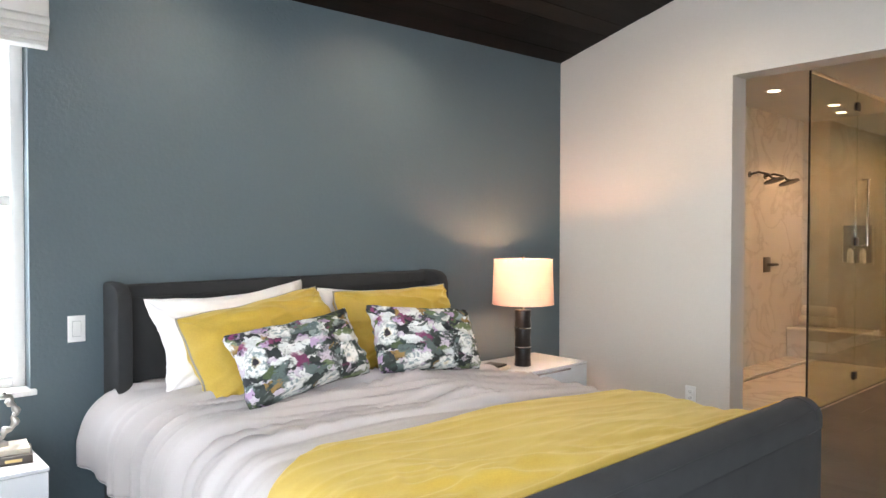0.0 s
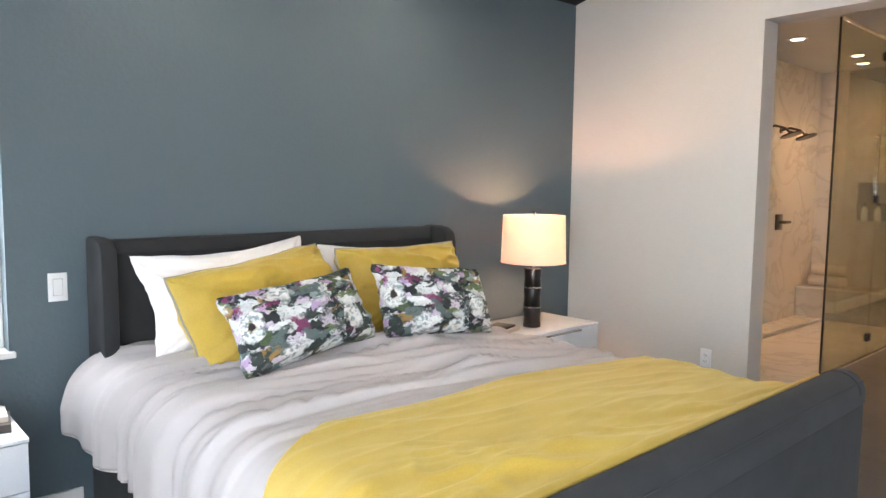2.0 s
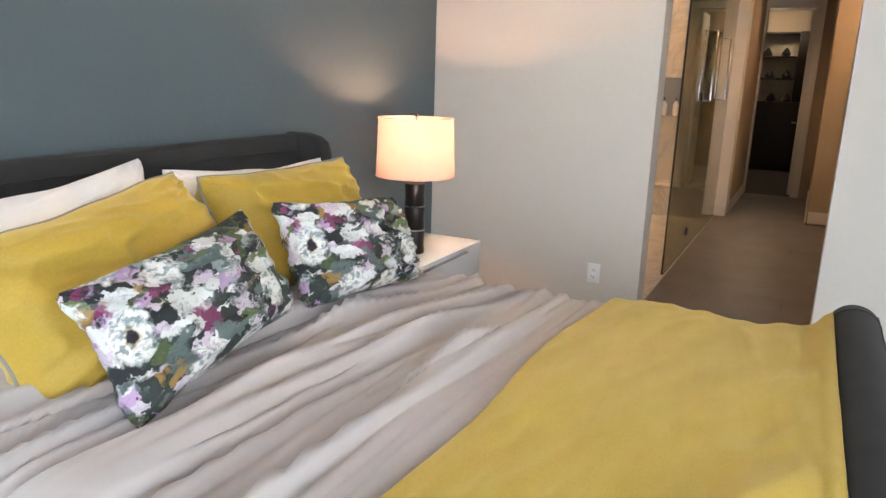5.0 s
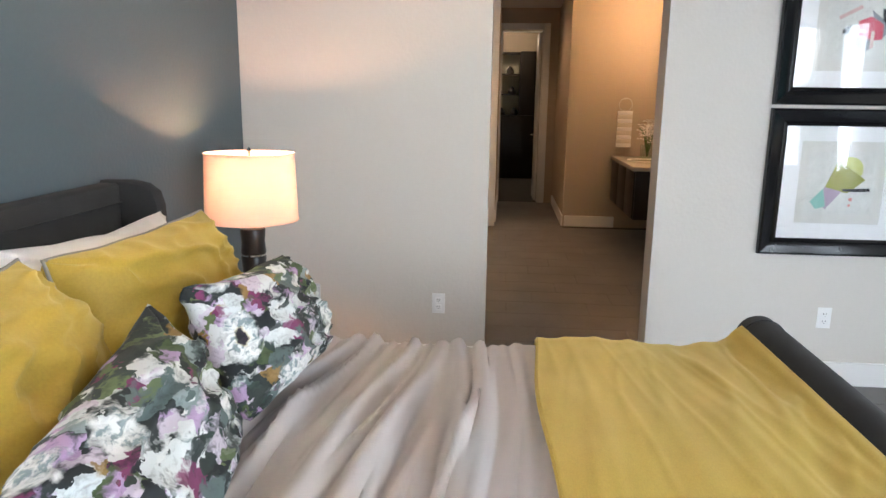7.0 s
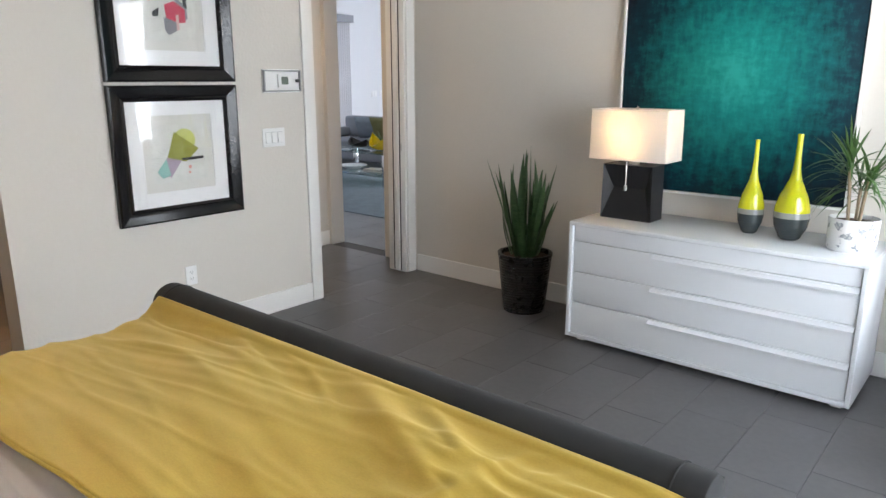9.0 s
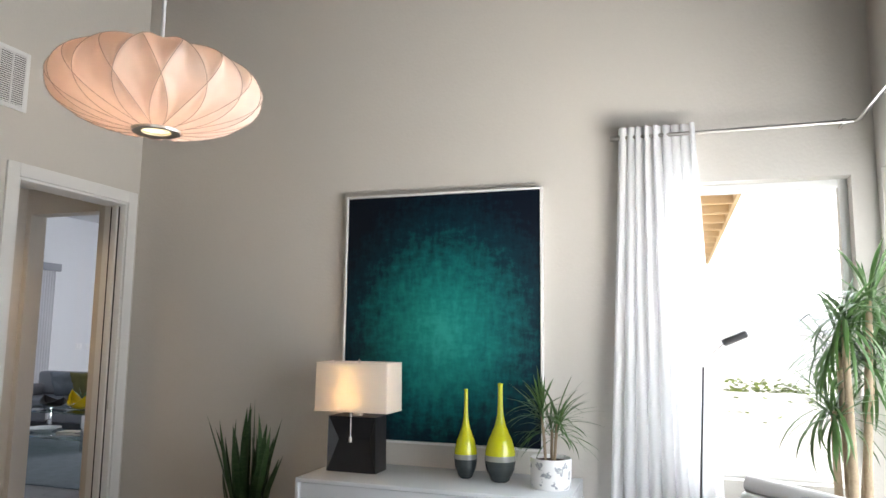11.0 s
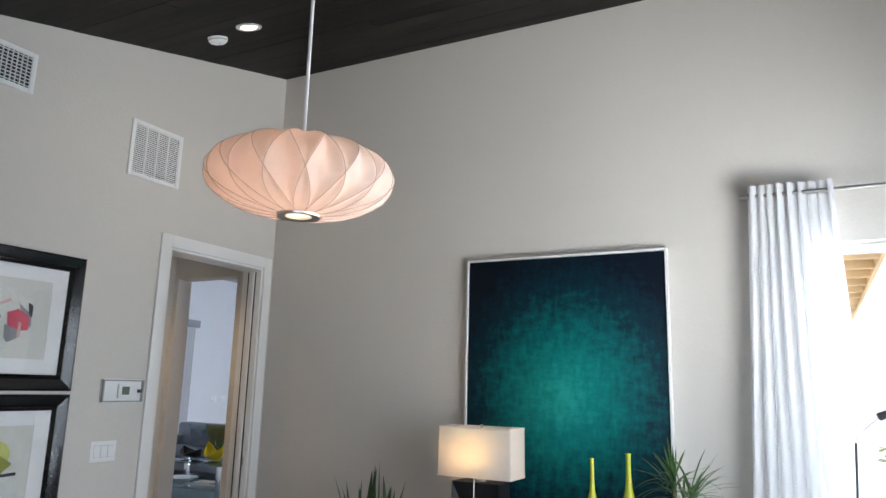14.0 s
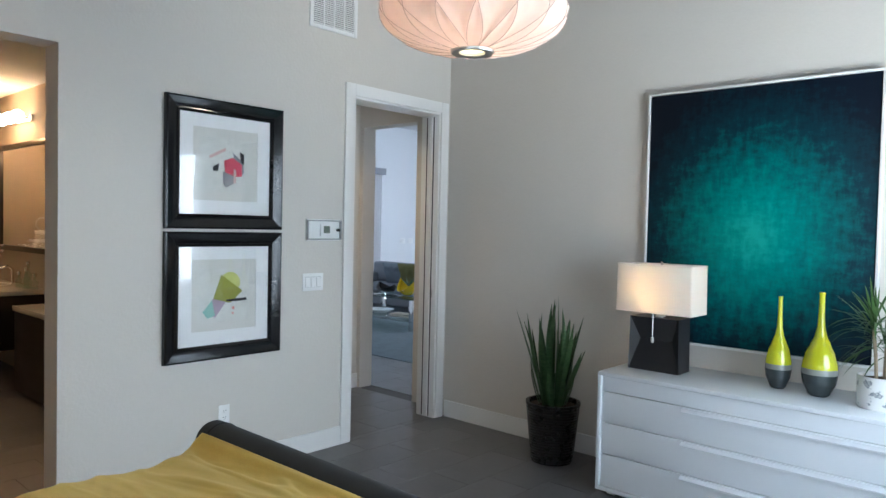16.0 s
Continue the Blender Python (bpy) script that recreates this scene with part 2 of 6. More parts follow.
def teal(nodes, links, coord):
    """Dark teal edges, a bright green-blue heart, and scraped woven marks."""
    sep = nodes.new("ShaderNodeSeparateXYZ")
    links.new(coord.outputs["Generated"], sep.inputs[0])
    def math_node(op, a, b):
        n = nodes.new("ShaderNodeMath")
        n.operation = op
        for i, q in enumerate((a, b)):
            if isinstance(q, (int, float)):
                n.inputs[i].default_value = q
            elif q is not None:
                links.new(q, n.inputs[i])
        return n.outputs[0]
    dx = math_node('MULTIPLY', math_node('SUBTRACT', sep.outputs[0], 0.48), 1.42)
    dz = math_node('MULTIPLY', math_node('SUBTRACT', sep.outputs[2], 0.43), 1.55)
    d = math_node('SQRT', math_node('ADD', math_node('MULTIPLY', dx, dx), math_node('MULTIPLY', dz, dz)), None)
    marks = []
    for stretch in ((4.5, 1, 9.0), (9.0, 1, 3.0)):
        place = nodes.new("ShaderNodeMapping")
        place.inputs["Scale"].default_value = stretch
        links.new(coord.outputs["Object"], place.inputs[0])
        tex = nodes.new("ShaderNodeTexNoise")
        tex.inputs["Scale"].default_value, tex.inputs["Detail"].default_value, tex.inputs["Roughness"].default_value = 2.6, 9.0, 0.68
        links.new(place.outputs[0], tex.inputs["Vector"])
        marks.append(tex.outputs["Fac"])
    grain = math_node('SUBTRACT', math_node('ADD', marks[0], marks[1]), 1.0)
    value = math_node('ADD', d, math_node('MULTIPLY', grain, 0.52))
    return ramp_of(nodes, links, value, [(0.0, (0.022, 0.30, 0.26)), (0.20, (0.008, 0.205, 0.185)), (0.44, (0.003, 0.105, 0.108)), (0.66, (0.0015, 0.026, 0.040)), (0.90, (0.001, 0.005, 0.013))])


CANVAS = swap_colour(material("teal_painted_canvas", (0.02, 0.2, 0.2), rough=0.6, fine=200, bump=0.25, depth=0.002, spec=0.2), teal)
LACQUER = material("white_lacquer", (0.74, 0.765, 0.80), (0.71, 0.735, 0.77), rough=0.22, scale=3, fine=40, amount=0.5, bump=0.0)
CHROME = material("polished_chrome", (0.72, 0.72, 0.72), (0.66, 0.66, 0.66), rough=0.12, metal=1.0, bump=0.0)
NICKEL = material("dark_brushed_nickel", (0.17, 0.15, 0.13), rough=0.32, metal=1.0, fine=200, bump=0.05)
STEEL = material("brushed_steel", (0.55, 0.53, 0.5), rough=0.3, metal=1.0, fine=200, bump=0.05)
BLACK_GLOSS = material("black_glossy_frame", (0.010, 0.010, 0.011), (0.006, 0.006, 0.007), rough=0.14, bump=0.03, spec=0.35)
BLACK_CERAMIC = material("black_ceramic", (0.014, 0.013, 0.012), (0.028, 0.024, 0.021), rough=0.3, scale=14, fine=60, amount=0.6, bump=0.1, spec=0.35)
BLACK_METAL = material("black_metal", (0.02, 0.02, 0.021), rough=0.45, bump=0.03)
WALNUT = material("walnut_wood", (0.105, 0.052, 0.024), (0.055, 0.026, 0.012), rough=0.42, scale=7, fine=60, amount=0.9, bump=0.1, stretch=(1, 1, 0.2))
DARK_WOOD = material("espresso_wood", (0.018, 0.012, 0.009), (0.010, 0.007, 0.005), rough=0.35, scale=7, fine=60, amount=0.9, bump=0.06, stretch=(0.2, 1, 1))
PLASTIC = material("white_plastic", (0.80, 0.80, 0.79), (0.77, 0.77, 0.76), rough=0.35, bump=0.0)
GREY_PLASTIC = material("grey_plastic", (0.35, 0.36, 0.36), rough=0.4, bump=0.0)
# near-black that stands for the shade inside grooves, slots and vents
SLOT_SHADE = material("painted_slot_shade", (0.02, 0.02, 0.02), rough=0.8, bump=0.0)
SCREEN = material("grey_green_display", (0.16, 0.19, 0.16), rough=0.2, bump=0.0)
MAT_BOARD = material("white_mat_board", (0.80, 0.80, 0.80), (0.77, 0.77, 0.77), rough=0.85, fine=200, bump=0.08)
ART_PAPER = material("warm_grey_art_paper", (0.64, 0.63, 0.59), (0.60, 0.59, 0.55), rough=0.85, scale=10, fine=160, bump=0.1)
INK = {k: material(k + "_ink", c, tuple(q * 0.75 for q in c), rough=0.8, scale=20, fine=120, amount=0.8, bump=0.05) for k, c in {
    "olive": (0.32, 0.33, 0.06), "lime": (0.58, 0.62, 0.20), "aqua": (0.27, 0.52, 0.46), "mauve": (0.43, 0.33, 0.42), "black": (0.025, 0.025, 0.03),
    "coral": (0.72, 0.30, 0.27), "crimson": (0.60, 0.05, 0.10), "blush": (0.66, 0.45, 0.42), "slate": (0.25, 0.25, 0.28), "pale": (0.70, 0.70, 0.66)}.items()}
# linen tinted peach: the lamp's warm glow is partly in its colour
SHADE_LAMPLIT = translucent("lamplit_peach_linen", (0.88, 0.58, 0.44), 0.12)
SHADE_WHITE = translucent("white_lampshade_cloth", (0.92, 0.87, 0.82), 0.50)
LANTERN = translucent("pendant_white_polymer", (0.86, 0.74, 0.66), 0.45, 0.55)
CURTAIN = translucent("white_sheer_linen", (0.87, 0.87, 0.88), 0.5)
ROMAN = translucent("white_roman_shade_cloth", (0.80, 0.79, 0.77), 0.25)
BULB_GLOW = glowing("lit_bulb", (1.0, 0.65, 0.35), 3.0)
CAN_GLOW = glowing("lit_downlight", (1.0, 0.80, 0.55), 9.0)
GLASS = clear_glass("window_glass")
PICTURE_GLASS = clear_glass("picture_glass")
SHOWER_GLASS = clear_glass("shower_glass", (0.86, 0.88, 0.80))
TABLE_GLASS = clear_glass("table_glass", (0.86, 0.94, 0.92))
GREEN_SHELF = material("green_glass_shelf", (0.03, 0.06, 0.05), rough=0.08, bump=0.0, coat=0.5)
MIRROR = material("mirror_silver", (0.85, 0.85, 0.85), (0.84, 0.84, 0.84), rough=0.03, metal=1.0, bump=0.0)


def veined(nodes, links, coord):
    tex = nodes.new("ShaderNodeTexNoise")
    tex.inputs["Scale"].default_value, tex.inputs["Detail"].default_value, tex.inputs["Distortion"].default_value = 1.8, 9.0, 1.4
    links.new(coord.outputs["Object"], tex.inputs["Vector"])
    return ramp_of(nodes, links, tex.outputs["Fac"], [(0.0, (0.62, 0.60, 0.56)), (0.44, (0.66, 0.63, 0.58)), (0.5, (0.55, 0.52, 0.47)), (0.53, (0.64, 0.61, 0.56)), (1.0, (0.70, 0.67, 0.62))])


MARBLE = swap_colour(material("cream_marble", (0.6, 0.6, 0.55), rough=0.2, bump=0.02), veined)
LEAF = material("green_leaf", (0.045, 0.11, 0.025), (0.085, 0.15, 0.04), rough=0.42, scale=12, fine=60, amount=0.8, bump=0.08, vary=0.2, island=True)
LEAF_EDGE = material("yellow_green_leaf_edge", (0.30, 0.36, 0.10), rough=0.5)
SNAKE_LEAF = material("banded_snake_leaf", (0.030, 0.085, 0.030), (0.11, 0.19, 0.075), rough=0.4, scale=22, fine=70, amount=1.0, bump=0.1, stretch=(0.6, 0.6, 3.0), vary=0.2, island=True)
CANE = material("pale_plant_cane", (0.34, 0.26, 0.17), (0.22, 0.16, 0.10), rough=0.8, scale=20, fine=90, amount=0.9, bump=0.4, depth=0.004)
SOIL = material("bark_mulch", (0.09, 0.055, 0.03), (0.03, 0.02, 0.012), rough=0.95, scale=40, fine=150, amount=1.0, bump=0.8, depth=0.006)
BASKET = material("black_woven_basket", (0.006, 0.005, 0.005), (0.011, 0.009, 0.008), rough=0.28, scale=30, fine=120, bump=0.2, spec=0.25)
VASE_TOP = material("acid_yellow_glaze", (0.60, 0.60, 0.015), (0.50, 0.52, 0.012), rough=0.1, scale=6, bump=0.0, coat=0.6)
VASE_LOW = material("slate_grey_glaze", (0.035, 0.046, 0.052), (0.055, 0.062, 0.052), rough=0.2, scale=10, bump=0.02)
VASE_BAND = material("pale_grey_glaze_band", (0.30, 0.31, 0.27), (0.2, 0.21, 0.19), rough=0.25, scale=18, bump=0.02)


def speckled(nodes, links, coord):
    tex = nodes.new("ShaderNodeTexNoise")
    tex.inputs["Scale"].default_value, tex.inputs["Detail"].default_value = 22.0, 5.0
    links.new(coord.outputs["Object"], tex.inputs["Vector"])
    return ramp_of(nodes, links, tex.outputs["Fac"], [(0.0, (0.8, 0.8, 0.79)), (0.55, (0.78, 0.78, 0.77)), (0.6, (0.22, 0.24, 0.27)), (0.66, (0.5, 0.5, 0.5)), (1.0, (0.8, 0.8, 0.78))])


SPECKLED = swap_colour(material("white_speckled_ceramic", (0.8, 0.8, 0.8), rough=0.35, bump=0.1), speckled)
BOOK_DARK = material("dark_book_cover", (0.05, 0.04, 0.035), rough=0.5)
BOOK_PALE = material("pale_book_cover", (0.62, 0.55, 0.45), rough=0.6)
PAGES = material("book_pages", (0.72, 0.68, 0.58), rough=0.9, fine=200, stretch=(1, 1, 12), bump=0.3)
GOLD_INK = material("gold_ink", (0.6, 0.45, 0.2), rough=0.35, metal=0.6, bump=0.0)
HAMMERED = material("hammered_silver", (0.55, 0.53, 0.5), rough=0.3, metal=1.0, scale=40, bump=0.3)
RUG_WHITE = material("white_grey_shag", (0.55, 0.54, 0.53), (0.25, 0.25, 0.26), rough=1.0, scale=9, fine=120, amount=1.0, bump=0.9, depth=0.01)
RUG_BLUE = material("blue_grey_rug", (0.20, 0.24, 0.27), (0.14, 0.17, 0.19), rough=1.0, scale=8, fine=200, amount=0.9, bump=0.6, depth=0.004)
YELLOW_GLASS = material("yellow_glazed_bowl", (0.70, 0.50, 0.01), rough=0.12, bump=0.0, coat=0.5)
OLIVE_CLOTH = material("olive_cloth", (0.20, 0.19, 0.07), rough=0.9, fine=300)
GREY_CLOTH = material("grey_sofa_cloth", (0.30, 0.31, 0.33), rough=0.9, fine=300)
TOWEL = material("cream_terry_towel", (0.68, 0.62, 0.54), rough=1.0, fine=260, bump=0.8, depth=0.004)
STONE_TOP = material("cream_stone_top", (0.60, 0.56, 0.49), (0.52, 0.48, 0.42), rough=0.2, scale=14, bump=0.02)
SOFFIT = material("raw_timber_soffit", (0.76, 0.56, 0.32), (0.64, 0.45, 0.24), rough=0.8, scale=4, fine=50, stretch=(1, 0.2, 1))
PALE_STUCCO = material("pale_stucco", (0.86, 0.85, 0.83), rough=0.9, fine=50, bump=0.4)
PAVING = material("pale_concrete", (0.78, 0.76, 0.72), (0.70, 0.68, 0.64), rough=0.9, scale=0.8, fine=30)
GREY_ROOF = material("blue_grey_roof", (0.25, 0.29, 0.33), rough=0.7)
# lighter copy of the grey roof, with the outdoor glare put into its colour
GLARE_ROOF = material("roof_with_painted_glare", (0.62, 0.65, 0.68), rough=0.7)
HEDGE = material("hedge_leaf", (0.10, 0.16, 0.02), (0.20, 0.22, 0.04), rough=0.6, vary=0.3, island=True)
# ---- mesh tools ----
def box(bm, x0, x1, y0, y1, z0, z1, bevel=0.0, segments=2):
    """A block, its edges rounded by bevel."""
    made = bmesh.ops.create_cube(bm, size=1.0, matrix=Matrix.Translation(((x0 + x1) / 2, (y0 + y1) / 2, (z0 + z1) / 2)) @ Matrix.Diagonal((x1 - x0, y1 - y0, z1 - z0, 1)))
    if bevel:
        edges = {e for v in made["verts"] for e in v.link_edges}
        bmesh.ops.bevel(bm, geom=list(edges), offset=bevel, segments=segments, profile=0.5, affect='EDGES')
    return bm


def block(x0, x1, y0, y1, z0, z1, bevel=0.0, segments=2):
    return box(bmesh.new(), x0, x1, y0, y1, z0, z1, bevel, segments)


def lathe(profile, steps=32, at=(0, 0, 0), bm=None, close=False):
    """Turns a profile of (radius, z) round the upright axis through at."""
    bm = bm or bmesh.new()
    rings = []
    for r, z in profile:
        if r < 1e-5:
            rings.append([bm.verts.new((at[0], at[1], at[2] + z))] * steps)
        else:
            rings.append([bm.verts.new((at[0] + r * math.cos(2 * math.pi * k / steps), at[1] + r * math.sin(2 * math.pi * k / steps), at[2] + z)) for k in range(steps)])
    pairs = list(zip(rings, rings[1:])) + ([(rings[-1], rings[0])] if close else [])
    for a, b in pairs:
        for k in range(steps):
            corners = [a[k], a[(k + 1) % steps], b[(k + 1) % steps], b[k]]
            unique = list(dict.fromkeys(corners))
            if len(unique) > 2:
                bm.faces.new(unique)
    bmesh.ops.recalc_face_normals(bm, faces=bm.faces)
    return bm


def tube(points, radius, steps=10, bm=None, ends=True):
    """A round bar along points; radius is a number or one per point."""
    bm = bm or bmesh.new()
    pts = [Vector(p) for p in points]
    radii = radius if isinstance(radius, (list, tuple)) else [radius] * len(pts)
    rings, side = [], None
    for i, p in enumerate(pts):
        way = (pts[min(i + 1, len(pts) - 1)] - pts[max(i - 1, 0)]).normalized()
        if side is None:
            side = way.orthogonal().normalized()
        side = (side - way * side.dot(way)).normalized()
        up = way.cross(side)
        rings.append([bm.verts.new(p + radii[i] * (side * math.cos(a) + up * math.sin(a))) for a in (2 * math.pi * k / steps for k in range(steps))])
    for a, b in zip(rings, rings[1:]):
        for k in range(steps):
            bm.faces.new((a[k], a[(k + 1) % steps], b[(k + 1) % steps], b[k]))
    if ends:
        bm.faces.new(rings[0][::-1])
        bm.faces.new(rings[-1])
    return bm


def prism(outline, axis, a, b, bm=None, bevel=0.0):
    """A flat outline of (u, v) pushed along an axis from a to b. x: (u, v) = (y, z); y: (x, z); z: (x, y)."""
    bm = bm or bmesh.new()
    spot = {"x": lambda u, v, w: (w, u, v), "y": lambda u, v, w: (u, w, v), "z": lambda u, v, w: (u, v, w)}[axis]
    low = [bm.verts.new(spot(u, v, a)) for u, v in outline]
    high = [bm.verts.new(spot(u, v, b)) for u, v in outline]
    caps = [bm.faces.new(low), bm.faces.new(high[::-1])]
    n = len(outline)
    for k in range(n):
        bm.faces.new((low[(k + 1) % n], low[k], high[k], high[(k + 1) % n]))
    bmesh.ops.recalc_face_normals(bm, faces=bm.faces)
    if bevel:
        bmesh.ops.bevel(bm, geom=[e for c in caps for e in c.edges], offset=bevel, segments=2, profile=0.5, affect='EDGES')
    return bm


def sheet(fn, nu, nv, thickness=0.0, bm=None):
    """A grid of nu by nv cells over fn(u, v), u and v from 0 to 1, given a thickness downwards."""
    bm = bm or bmesh.new()
    grid = [[bm.verts.new(fn(i / nu, j / nv)) for j in range(nv + 1)] for i in range(nu + 1)]
    for i in range(nu):
        for j in range(nv):
            bm.faces.new((grid[i][j], grid[i + 1][j], grid[i + 1][j + 1], grid[i][j + 1]))
    bmesh.ops.recalc_face_normals(bm, faces=bm.faces)
    if thickness:
        bmesh.ops.solidify(bm, geom=bm.faces[:], thickness=thickness)
    return bm


def mesh_of(name, bm, mat, smooth=None):
    data = bpy.data.meshes.new(name)
    bm.to_mesh(data)
    bm.free()
    data.materials.append(mat)
    if smooth is not None:
        data.polygons.foreach_set("use_smooth", [True] * len(data.polygons))
        data.set_sharp_from_angle(angle=radians(smooth))
    return data


def part(name, bm, mat, parent=None, label="", smooth=40):
    """Links a bmesh as one mesh object, under a thing or a part if one is given."""
    ob = new(name, mesh_of(name, bm, mat, smooth))
    ob.parent = parent
    return tagged(ob, label) if label else ob


def thing(name, m, label, category, group=""):
    ob = new(name)
    ob.empty_display_size = 0.1
    ob.matrix_world = m if isinstance(m, Matrix) else Matrix.Translation(m)
    return tagged(ob, label, category, group)


def setting(name, bm, mat, label, category, smooth=None):
    return tagged(part(name, bm, mat, None, "", smooth), label, category, "", "structure")
# ---- the room ----
XW, XE, YS, YN = -0.85, 3.95, -1.75, 3.414
CEIL, RISE = 2.735, 0.2576          # height at the north wall, and climb to the south


def roof(y, x=1.5):
    return CEIL + RISE * (YN - y) + 0.0178 * (x - XE) * (0.38 + 0.62 * (y - YS) / (YN - YS))


def wall_run(bm, axis, a, b, lo, hi, openings, top):
    """A wall from lo to hi along an axis, between the planes a and b, with openings (from, to, sill, head). top(v): its height."""
    def piece(u0, u1, z0, z1):
        if u1 - u0 < 1e-4:
            return
        steps = [(u0, z0), (u1, z0), (u1, z1 if z1 is not None else top(u1)), (u0, z1 if z1 is not None else top(u0))]
        prism(steps, "x" if axis == "y" else "y", a, b, bm)
    at = lo
    for u0, u1, sill, head in sorted(openings):
        piece(at, u0, 0, None)
        if sill > 0:
            piece(u0, u1, 0, sill)
        piece(u0, u1, head, None)
        at = u1
    piece(at, hi, 0, None)
    return bm


over = lambda v: roof(v, XE) + 0.06
WIN_N = (-0.60, 0.375, 0.755, 2.45)
WIN_S = (-0.73, 0.21, 0.765, 2.39)
WIN_W = (-1.66, 1.15, 0.42, 2.40)
BATH = (1.173, 2.062, 0, 2.417)
DOOR = (-1.640, -0.742, 0, 2.445)
setting("wall_north", wall_run(bmesh.new(), "x", YN, YN + 0.2, XW - 0.2, XE + 0.18, [WIN_N], lambda v: roof(YN, v) + 0.06), BLUE, "slate blue painted textured plaster wall behind the bed", "wall")
setting("wall_south", wall_run(bmesh.new(), "x", YS - 0.2, YS, XW - 0.2, XE + 0.18, [WIN_S], lambda v: roof(YS, v) + 0.06), PLASTER, "light grey painted textured plaster wall", "wall")
setting("wall_east", wall_run(bmesh.new(), "y", XE, XE + 0.18, YS, YN, [BATH, DOOR], over), PLASTER, "light grey painted plaster wall with two openings", "wall")
setting("wall_west", wall_run(bmesh.new(), "y", XW - 0.2, XW, YS, YN, [WIN_W], lambda v: roof(v, XW) + 0.06), PLASTER, "light grey painted plaster wall with a wide window", "wall")

# floor slab under all rooms, with its grout showing between the tiles
setting("floor", box(block(XW - 0.2, 3.3, YS - 0.2, YN + 0.2, -0.2, -0.006), 3.3, 16.0, -10.2, YN + 0.2, -0.2, -0.006), GROUT, "dark grey floor of large rectangular porcelain tiles", "floor")

# sloping board ceiling: boards run along x, one mesh
bm = bmesh.new()
nb = 36
for k in range(nb):
    y0, y1 = YS + (YN - YS) * k / nb + 0.0012, YS + (YN - YS) * (k + 1) / nb - 0.0012
    x = XW
    while x < XE:
        x1 = min(x + random.uniform(1.2, 2.6), XE)
        if XE - x1 < 0.4:
            x1 = XE
        lift = random.uniform(0, 0.0025)
        corners = [(xx, yy, roof(yy, xx) + dz) for dz in (lift, 0.05) for xx, yy in ((x + 0.001, y0), (x1 - 0.001, y0), (x1 - 0.001, y1), (x + 0.001, y1))]
        v = [bm.verts.new(c) for c in corners]
        for f in ((0, 1, 2, 3), (7, 6, 5, 4), (0, 4, 5, 1), (1, 5, 6, 2), (2, 6, 7, 3), (3, 7, 4, 0)):
            bm.faces.new([v[q] for q in f])
        x = x1
bmesh.ops.recalc_face_normals(bm, faces=bm.faces)
v = [bm.verts.new((x, y, roof(y, x) + dz)) for dz in (0.07, 0.22) for x, y in ((XW - 0.2, YS - 0.2), (XE + 0.18, YS - 0.2), (XE + 0.18, YN + 0.2), (XW - 0.2, YN + 0.2))]
for f in ((3, 2, 1, 0), (4, 5, 6, 7), (0, 1, 5, 4), (1, 2, 6, 5), (2, 3, 7, 6), (3, 0, 4, 7)):
    bm.faces.new([v[q] for q in f])
setting("ceiling", bm, CEILING, "sloping ceiling of dark stained wooden boards", "ceiling")
# ---- skirtings, casings, windows ----
BASE_H = 0.133
for spot in ((XW, 0.625), (2.585, XE)):
    setting("baseboard", block(spot[0], spot[1], YN - 0.016, YN, 0, BASE_H, 0.003), TRIM, "white painted wooden baseboard along the blue wall", "baseboard")
setting("baseboard", block(XW, XE - 0.02, YS, YS + 0.016, 0, BASE_H, 0.003), TRIM, "white painted wooden baseboard along the grey wall", "baseboard")
for spot in ((DOOR[1] + 0.085, BATH[0]), (BATH[1], YN - 0.016)):
    setting("baseboard", block(XE - 0.016, XE, spot[0], spot[1], 0, BASE_H, 0.003), TRIM, "white painted wooden baseboard along the grey wall", "baseboard")
setting("baseboard", block(XW, XW + 0.016, YS + 0.016, YN - 0.016, 0, BASE_H, 0.003), TRIM, "white painted wooden baseboard under the window", "baseboard")

# doorway to the hall: casing, jamb lining, stops and a door folded back
casing = tagged(new("door_1"), "white painted door casing round the open hall doorway", "door frame", "", "structure")
y0, y1, head = DOOR[0], DOOR[1], DOOR[3]
part("casing_side", block(XE - 0.018, XE, y1, y1 + 0.083, 0, head + 0.083, 0.004), TRIM, casing)
part("casing_side", block(XE - 0.018, XE, y0 - 0.083, y0, 0, head + 0.083, 0.004), TRIM, casing)
part("casing_head", block(XE - 0.018, XE, y0, y1, head, head + 0.083, 0.004), TRIM, casing)
for a, b in ((y1 - 0.018, y1 - 0.001), (y0 + 0.001, y0 + 0.018)):
    part("jamb", block(XE - 0.004, XE + 0.184, a, b, 0, head - 0.018, 0.002), TRIM, casing)
part("jamb_head", block(XE - 0.004, XE + 0.184, y0 + 0.001, y1 - 0.001, head - 0.018, head - 0.001, 0.002), TRIM, casing)
for a, b in ((y1 - 0.03, y1 - 0.018),):
    part("door_stop", block(XE + 0.06, XE + 0.10, a, b, 0, head - 0.03, 0.003), TRIM, casing)
# dark strips laid on the jamb in place of its shaded grooves
for a in (0.045, 0.118):
    part("pocket_gap_shade", block(XE + a, XE + a + 0.009, y0 + 0.0185, y0 + 0.0205, 0.01, head - 0.03), SLOT_SHADE, casing, "dark strip for the shade in the pocket door's gap")
part("pocket_door_edge", block(XE + 0.062, XE + 0.110, y0 + 0.0185, y0 + 0.0275, 0.01, head - 0.03, 0.002), TRIM, casing, "white edge of the sliding door")
part("strike_plate", block(XE + 0.03, XE + 0.055, y0 + 0.018, y0 + 0.020, 0.97, 1.03), STEEL, casing, "brushed steel strike plate")


